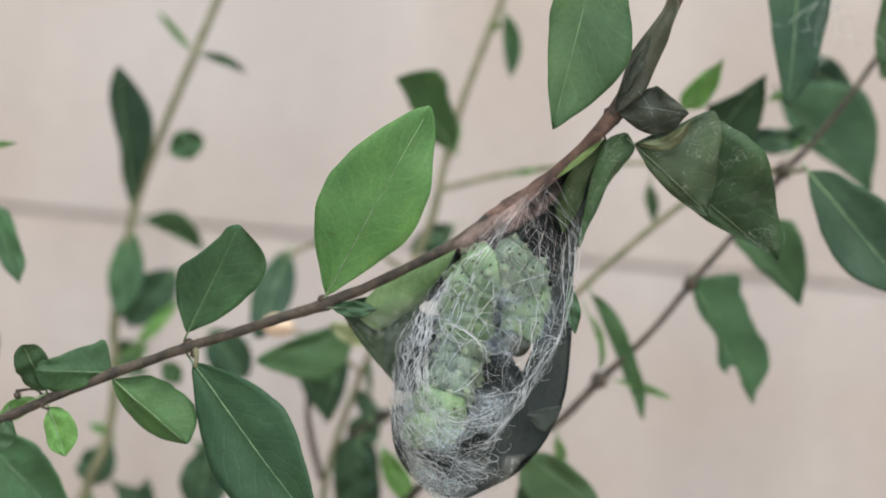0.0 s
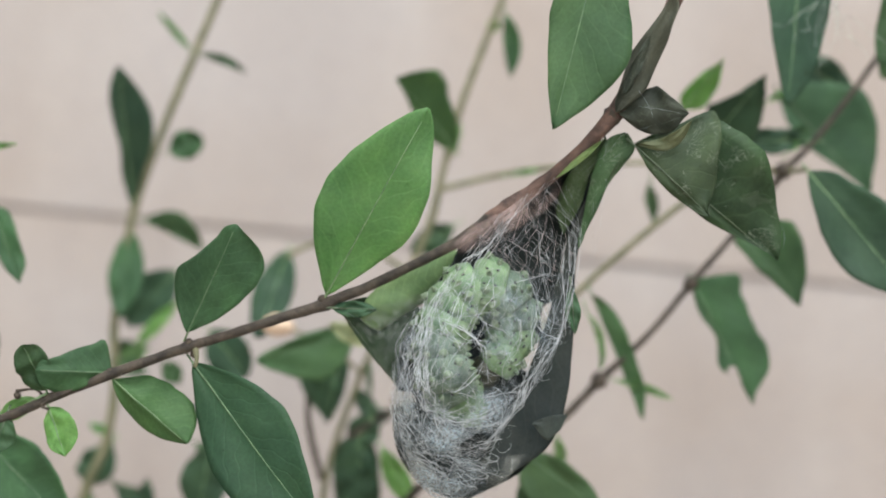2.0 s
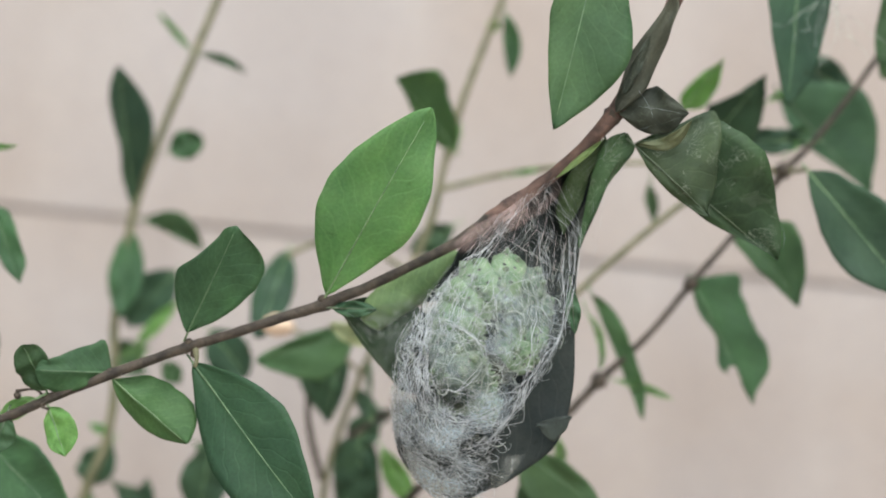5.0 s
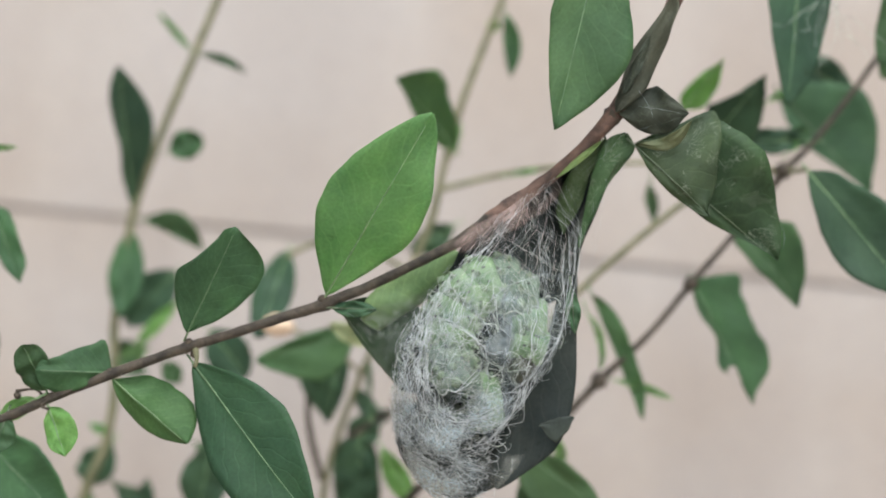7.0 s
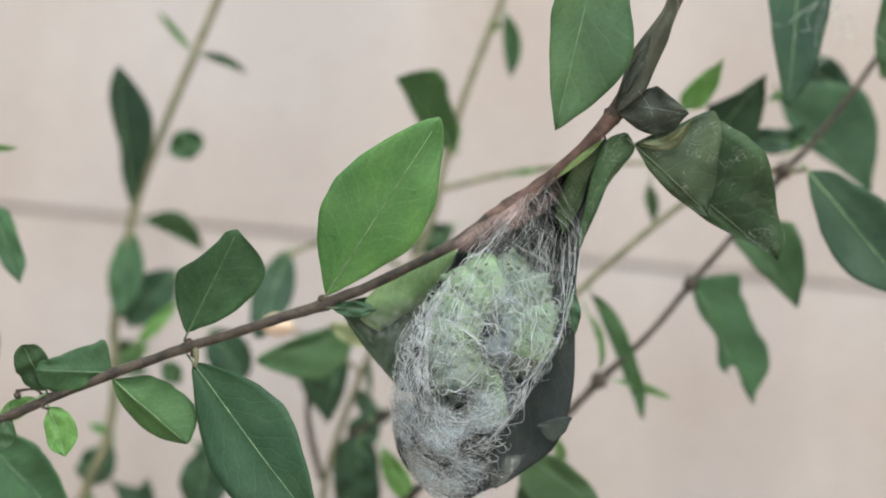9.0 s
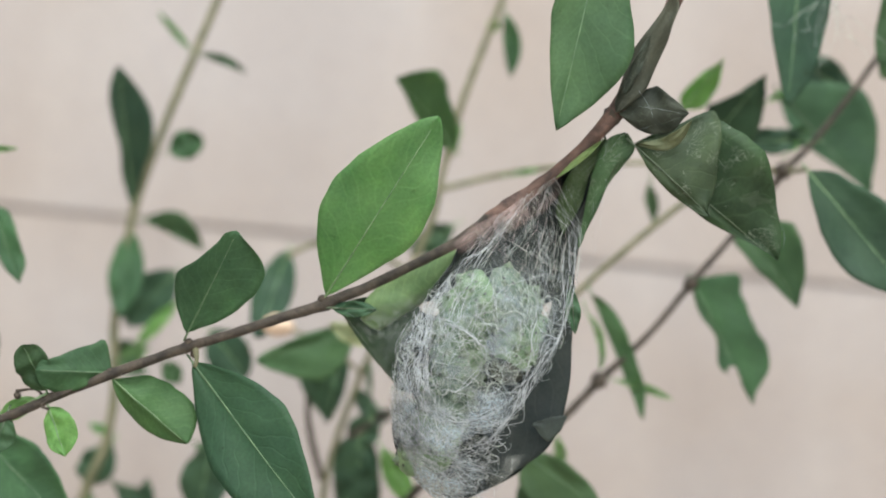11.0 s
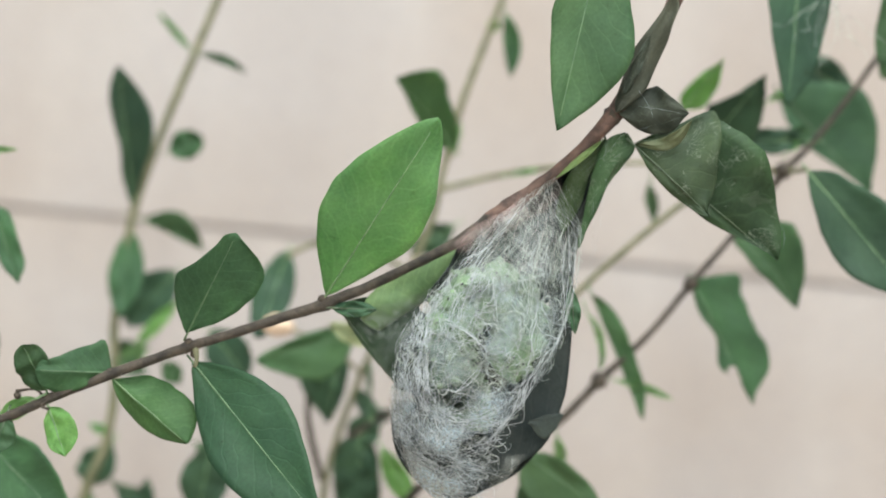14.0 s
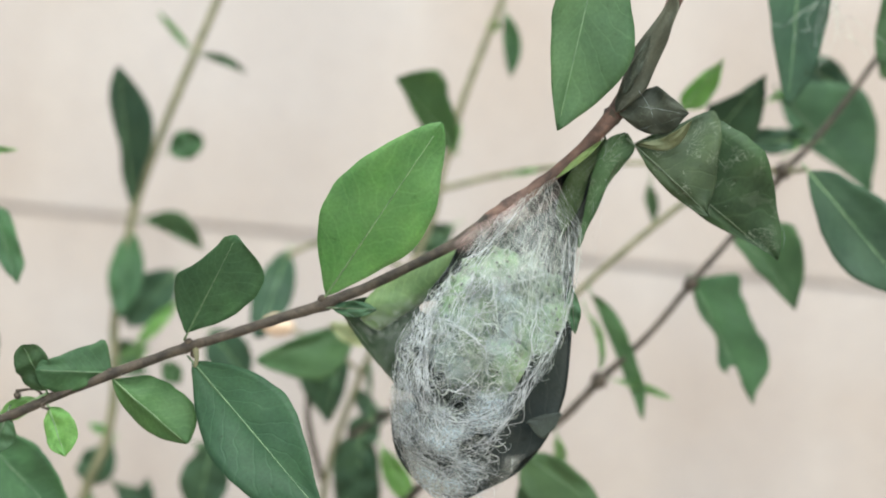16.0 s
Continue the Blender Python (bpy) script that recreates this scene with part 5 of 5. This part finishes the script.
def ring_mesh(r, length):
    """One body ring along z, with its rows of blunt warts and its dark spots."""
    bm = bmesh.new()
    bmesh.ops.create_uvsphere(bm, u_segments=24, v_segments=14, radius=1)
    for v in bm.verts:
        k = abs(v.co.z) ** 2.0
        out = Vector((v.co.x, v.co.y, 0))
        out = out.normalized() * (1 - 0.48 * k) ** 0.5 if out.length > 1e-6 else out
        v.co = Vector((out.x * r, out.y * r, v.co.z * length)) * (1 + 0.05 * noise.noise(v.co * 3))
    for f in bm.faces:
        f.smooth = True
    for i in range(11):
        c = 2 * math.pi * (i + 0.5) / 11
        way = Vector((math.cos(c), math.sin(c), 0.22 * math.sin(i * 2.3))).normalized()
        turn = way.to_track_quat("Z", "Y").to_matrix().to_4x4()
        made = []
        for lift, radius, tall in ((-0.0002, 0.0009 + 0.0003 * math.sin(i * 1.7), 0.0009), (0.0003, 0.00045, 0.0008)):
            m = Matrix.Translation(way * (r + lift)) @ turn @ Matrix.Diagonal((radius, radius, tall, 1))
            made += bmesh.ops.create_uvsphere(bm, u_segments=8, v_segments=6, radius=1, matrix=m)["verts"]
        for f in {f for v in made for f in v.link_faces}:
            f.material_index, f.smooth = 1, True
        way = Vector((math.cos(c + 0.39), math.sin(c + 0.39), 0))
        for side in (-1, 1):
            m = Matrix.Translation(way * r * 0.97 + Vector((0, 0, side * length * 0.3))) @ Matrix.Diagonal((1, 1, 1.6, 1))
            made = bmesh.ops.create_icosphere(bm, subdivisions=1, radius=0.00028, matrix=m)["verts"]
            for f in {f for v in made for f in v.link_faces}:
                f.material_index = 2
    return bm


rings = [part("body_ring", ring_mesh(GIRTH, 0.0036), [M["skin"], M["wart"], M["spot"]], caterpillar)]
grey = rings[0].data.copy()
grey.materials[0] = M["shaded_bloom"]
for i in range(1, 13):
    # grey bloom with shade put into its colour, but for tail and most bent rings
    if i > 10:
        # narrower towards the head
        rings.append(part("body_ring", ring_mesh(GIRTH * (0.91 if i == 11 else 0.78), 0.0036), [M["skin"], M["wart"], M["spot"]], caterpillar))
        continue
    ring = new("body_ring", rings[0].data if i in (1, 5, 6, 7, 8) else grey)
    ring.parent = caterpillar
    rings.append(ring)
bm = bmesh.new()
bmesh.ops.create_uvsphere(bm, u_segments=18, v_segments=12, radius=0.0036)
for v in bm.verts:
    v.co.z *= 0.8
    v.co *= 1 + 0.05 * noise.noise(v.co * 500)
for f in bm.faces:
    f.smooth = True
rings.append(part("head", bm, M["face"], caterpillar, "small round brownish head"))
# the claspers at the tail are edged with a red ring
bm = bmesh.new()
sweep(bm, [Vector((0.0023 * math.cos(k * 0.35), -0.0054 - 0.0003 * math.sin(k), 0.0021 * math.sin(k * 0.35) - 0.0010)) for k in range(19)],
      [0.0006 + 0.00015 * math.sin(k * 2.1) for k in range(19)], 8)
part("clasper", bm, M["clasper"], rings[0], "red ring of the clasping tail foot")

# ---- stray silk ----
stray = thing("silk_strand", (0.08079, 0.04, 0.36158), "loose curled silk strands hanging on a leaf", "silk")
lines = []
for k in range(16):
    p = Vector((rng.uniform(-0.002, 0.003), rng.uniform(-0.002, 0.001), 0.006))
    pts, way = [], rng.uniform(-1.9, -1.3)
    for _ in range(rng.randint(14, 26)):
        pts.append(p.copy())
        way += rng.gauss(0, 0.22)
        p += Vector((math.cos(way) * 0.0008, rng.uniform(-0.0002, 0.0002), math.sin(way) * 0.0009))
    lines.append((pts, 0.00007))
for k in range(5):
    c = Vector((0.07567, 0.04, 0.35469)) - stray.location
    lines.append(([c + Vector((math.cos(i * 0.5 + k) * 0.0012, 0, math.sin(i * 0.55) * 0.0007 + 0.0002 * k)) for i in range(11)], 0.00007))
threads("loose_silk", lines, "fine_silk", stray)


# ---- wall panels ----
WIDE, HIGH, JOINT = 3.2 / 3, 0.30, 0.0010
panel = None
for r in range(8):
    for c in range(3):
        x0, z0 = -1.6 + c * WIDE, EYE_Z + 0.0002 + (r - 1) * HIGH
        if panel is None:
            bm = bmesh.new()
            box(bm, (JOINT / 2, -0.004, JOINT / 2), (WIDE - JOINT / 2, 0.004, HIGH - JOINT / 2))
            bmesh.ops.bevel(bm, geom=bm.edges[:], offset=0.0008, segments=2, affect="EDGES")
            panel = part("panel", bm, M["wall"], north, at=(x0, WALL_Y + 0.002, z0))
            panel_mesh = panel.data
        else:
            panel = new("panel", panel_mesh)
            panel.parent, panel.location = north, (x0, WALL_Y + 0.002, z0)

# ---- movement ----
# seconds, the topmost place of the body (x, z) about the cocoon's middle, and how the caterpillar lies
EARLY = [(0, -0.0018, 0.0234, "D"), (0.2, -0.0029, 0.0171, "D"), (0.5, -0.0026, 0.0194, "D"), (0.7, 0.0003, 0.0253, "D"), (1, -0.0006, 0.0230, "D"), (1.25, -0.0010, 0.0212, "D"), (1.5, -0.0021, 0.0200, "D"), (1.75, -0.0029, 0.0193, "D"), (2, -0.0032, 0.0196, "B"), (2.25, -0.0029, 0.0165, "B"), (2.5, -0.0015, 0.0144, "B"), (2.75, -0.0008, 0.0184, "B"), (3, -0.0008, 0.0190, "B"), (3.25, -0.0028, 0.0159, "B"), (3.5, -0.0026, 0.0137, "B"), (3.75, -0.0005, 0.0218, "I"), (4, 0.0006, 0.0322, "I"), (4.2, 0.0016, 0.0225, "C"), (4.6, -0.0025, 0.0149, "B"), (5, -0.0004, 0.0207, "B"), (5.4, -0.0026, 0.0137, "B"), (5.8, -0.0017, 0.0161, "C"), (5.95, -0.0017, 0.0161, "W")]
LATE = [(6.1, -0.0009, 0.0195, "U"), (6.3, 0.0002, 0.0264, "U"), (6.4, -0.0008, 0.0252, "U"), (6.5, -0.0019, 0.0206, "U"), (6.6, -0.0011, 0.0127, "W"), (6.7, -0.0004, 0.0150, "I"), (6.8, 0.0013, 0.0209, "I"), (6.9, 0.0014, 0.0249, "I"), (7, -0.0014, 0.0195, "C"), (7.5, 0.0006, 0.0243, "C"), (8, -0.0038, 0.0147, "B"), (8.5, -0.0032, 0.0204, "B"), (9, -0.0009, 0.0201, "C"), (9.2, -0.0021, 0.0149, "C"), (9.7, -0.0028, 0.0137, "C"), (10.2, -0.0010, 0.0207, "C"), (10.7, -0.0027, 0.0148, "D"), (11.3, -0.0023, 0.0205, "D"), (11.5, -0.0015, 0.0206, "D"), (12, -0.0004, 0.0150, "D"), (12.5, -0.0013, 0.0235, "D"), (13, -0.0015, 0.0206, "D"), (13.5, -0.0018, 0.0149, "D"), (14, -0.0017, 0.0189, "B"), (14.5, -0.0039, 0.0153, "E"), (15, -0.0022, 0.0211, "B"), (15.5, -0.0043, 0.0135, "E"), (16, -0.0006, 0.0210, "E")]
# body lines from tail to head, from the topmost place: curled up, bent over, rolled into a ball, bent over with the tail let down, upright, tail up, turning round
LIES = {
    "B": ((-0.0016, -0.0309), (-0.0055, -0.0261), (-0.0075, -0.0189), (-0.0052, -0.0107), (0.0000, -0.0064), (0.0051, -0.0086), (0.0071, -0.0147), (0.0054, -0.0211), (0.0023, -0.0242)),
    "E": ((0.0037, -0.0235), (-0.0018, -0.0252), (-0.0054, -0.0212), (-0.0060, -0.0148), (-0.0030, -0.0085), (0.0026, -0.0060), (0.0080, -0.0088), (0.0098, -0.0150), (0.0052, -0.0180)),
    "C": ((0.0012, -0.0305), (-0.0038, -0.0285), (-0.0072, -0.0228), (-0.0075, -0.0144), (-0.0040, -0.0079), (0.0015, -0.0055), (0.0066, -0.0086), (0.0090, -0.0155), (0.0078, -0.0225)),
    "D": ((-0.0089, -0.0401), (-0.0075, -0.0348), (-0.0048, -0.0272), (-0.0037, -0.0191), (-0.0037, -0.0115), (0.0011, -0.0058), (0.0064, -0.0084), (0.0084, -0.0150), (0.0062, -0.0215)),
    "I": ((-0.0078, -0.0285), (-0.0100, -0.0340), (-0.0082, -0.0390), (-0.0038, -0.0372), (-0.0012, -0.0312), (-0.0006, -0.0246), (-0.0004, -0.0180), (0.0004, -0.0118), (0.0006, -0.0059)),
    "U": ((0.0005, -0.0051), (0.0002, -0.0110), (-0.0008, -0.0172), (-0.0020, -0.0235), (-0.0034, -0.0298), (-0.0055, -0.0355), (-0.0060, -0.0400), (-0.0015, -0.0385), (-0.0002, -0.0330)),
    "W": ((-0.0044, -0.0141), (-0.0066, -0.0200), (-0.0054, -0.0267), (-0.0015, -0.0320), (0.0032, -0.0338), (0.0068, -0.0301), (0.0073, -0.0232), (0.0050, -0.0166), (0.0011, -0.0113)),
}


def body_line(t, x, z, lie):
    pts = []
    for k, (dx, dz) in enumerate(LIES[lie]):
        p = onto(x + dx, z + dz)
        # close against the silk; head, tail and D's middle set deeper to look darker
        inner = max(-p.y - GIRTH - 0.0038 + 0.0012 * min(max((t - 11) / 3, 0), 1), -0.003)
        deep = 0.0
        if lie in "BC" and k not in (1, 2, 3, 4) or lie == "D" and k > 5:
            deep = 0.008 if lie in "BD" and k > 5 + (lie == "D") else 0.004
        elif lie == "D" and k in (1, 2, 3, 4):
            deep = (0.004, 0.0105, 0.0105, 0.004)[k - 1]
        elif lie == "I" and k < 2 or lie == "U" and k > 6:
            deep = 0.006
        elif lie == "E" and k in (0, 8):
            deep = 0.003
        if lie in "BC" and k == 0:
            deep = 0.011
        pts.append(Vector((p.x, deep - inner, p.z)))
    return glide(pts, 12)


def motions():
    tracks = [[] for _ in rings]
    for t, x, z, lie in EARLY + LATE:
        line = body_line(t, x, z, lie)
        run = [0.0]
        for p, q in zip(line, line[1:]):
            run.append(run[-1] + (q - p).length)
        for k, track in enumerate(tracks):
            want = run[-1] * k / (len(rings) - 1)
            i = max(j for j in range(len(run) - 1) if run[j] <= want)
            p = line[i].lerp(line[i + 1], min((want - run[i]) / max(run[i + 1] - run[i], 1e-6), 1.0))
            way = line[min(i + 3, len(line) - 1)] - line[max(i - 2, 0)]
            turn = math.degrees(math.atan2(way.x, way.z))
            if track:
                while turn - track[-1][1] > 180:
                    turn -= 360
                while turn - track[-1][1] < -180:
                    turn += 360
                turn = min(max(turn, track[-1][1] - 80), track[-1][1] + 80)
            track.append((t, turn, p))
    for ring, track in zip(rings, tracks):
        # the tail's foot faces out only while the tail is up
        spin = {t: {"U": 0, "W": 90}.get(lie, 180) if ring is rings[0] else 0 for t, _, _, lie in EARLY + LATE}
        walk(ring, [(t, pose(*p, 0, turn, spin[t])) for t, turn, p in track])
    # silk layers start hidden behind the lining leaf and slide through it to the web
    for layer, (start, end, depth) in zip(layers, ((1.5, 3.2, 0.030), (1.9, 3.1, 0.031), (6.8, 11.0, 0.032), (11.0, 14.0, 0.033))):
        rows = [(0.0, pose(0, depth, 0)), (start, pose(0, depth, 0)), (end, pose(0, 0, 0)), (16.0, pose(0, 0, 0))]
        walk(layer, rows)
    # leaves sink and sway about their stalks; low_leaf nods only to brighten: seconds, turn, nod
    for blade, rows in ((big_leaf, [(0, -1.4, -3.2), (0.5, -1.06, -1), (1, -1.94, -1.8), (1.5, -1.23, -2), (2, -1.76, 0), (2.5, -0.7, -0.3), (3, -1.23, -1), (4, -1.23, -3.5), (6.5, -0.35, 1.6), (8, -0.53, 3.4), (9, 1.94, 2.8), (11.5, 1.4, 2.2), (13, 1.23, 4.4), (14, 1.58, 3.8), (15, 1.58, 5.2), (16, 2.64, 5.8)]),
                        # tilt added to catch more overhead light late on
                        (low_leaf, [(0.0, 0.0, 4.0), (9.0, 0.0, 0.0), (12.5, 0.0, -5.0), (14.0, 0.0, -11.0), (16.0, 0.0, -17.0)]),
                        (square_leaf, [(0, 0.7, -6), (1, -0.8, -5), (4, -0.1, -2.5), (7, 0, 0), (9, 1, 2), (12.5, 1, 5), (16, 1.4, 8)]),
                        (hanging_leaf, [(0.0, 0.3, 0.0), (4.0, 0.2, 0.0), (9.0, -0.4, 0.0), (16.0, -0.9, 0.0)]),
                        (side_leaf, [(0, 3.03, 0.0), (0.5, 4.21, 0.0), (1, 2.63, 0.0), (1.5, 2.24, 0.0), (2, 1.71, 0.0), (2.25, 0.26, 0.0), (2.5, -3.29, 0.0), (2.75, 0.26, 0.0), (3, 1.32, 0.0), (3.5, -0.66, 0.0), (4, 1.05, 0.0), (4.7, 0.66, 0.0), (5.6, 0.40, 0.0), (6.5, -0.40, 0.0), (7, 0.00, 0.0), (7.5, 2.90, 0.0), (8, 0.66, 0.0), (8.5, 1.58, 0.0), (9, 0.53, 0.0), (10.2, 1.19, 0.0), (11.5, 1.71, 0.0), (12, 1.05, 0.0), (12.5, 1.84, 0.0), (13, 2.24, 0.0), (13.5, 2.77, 0.0), (14, 2.63, 0.0), (14.5, 2.37, 0.0), (15, 2.11, 0.0), (15.5, 1.05, 0.0), (16, 3.03, 0.0)]),
                        (drooping_leaf, [(0.0, -2.0, 0.0), (4.0, -0.8, 0.0), (7.0, 0.0, 0.0), (12.5, 0.3, 0.0), (16.0, 2.0, 0.0)]),
                        (edge_leaf, [(0.0, 0.6, 0.0), (7.0, 0.0, 0.0), (16.0, 1.6, 0.0)]),
                        (shoot_leaf, [(0.0, -5.0, 0.0), (7.0, 0.0, 0.0), (16.0, 3.0, 0.0)])):
        place = blade.location.copy()
        walk(blade, [(t, pose(*place, nod, turn, 0)) for t, turn, nod in rows])
    place = lining_leaf.location.copy()
    walk(lining_leaf, [(t, pose(place.x + s, place.y, place.z)) for t, s in ((0, -0.0004), (2.1, 0), (2.5, 0.0019), (2.9, 0), (4, 0), (7, 0.0003), (9, 0), (16, -0.0004))])
    place = torn_corner.location.copy()
    walk(torn_corner, [(t, pose(place.x + s, place.y, place.z + r)) for t, s, r in [(0, -0.00159, 0.00204), (0.5, -0.00261, 0.00261), (1, -0.00125, 0.00125), (1.5, -0.00091, 0.00114), (2, -0.00045, 0.00045), (2.25, 0.00080, 0.00045), (2.5, 0.00386, 0.00045), (2.75, 0.00080, 0.00045), (3, -0.00011, 0.00045), (3.5, 0.00159, 0.00000), (4, 0.00011, 0.00057), (4.7, 0.00045, 0.00034), (5.6, 0.00068, 0.00023), (6.5, 0.00136, 0.00011), (7, 0.00102, 0.00023), (7.5, -0.00148, 0.00102), (8, 0.00045, 0.00000), (8.5, -0.00034, 0.00023), (9, 0.00057, 0.00011), (10.2, 0.00000, 0.00023), (11.5, -0.00045, 0.00023), (12, 0.00011, 0.00023), (12.5, -0.00057, 0.00023), (13, -0.00091, 0.00023), (13.5, -0.00136, 0.00068), (14, -0.00125, 0.00057), (14.5, -0.00102, 0.00045), (15, -0.00080, 0.00034), (15.5, 0.00011, 0.00011), (16, -0.00159, 0.00068)]])


motions()
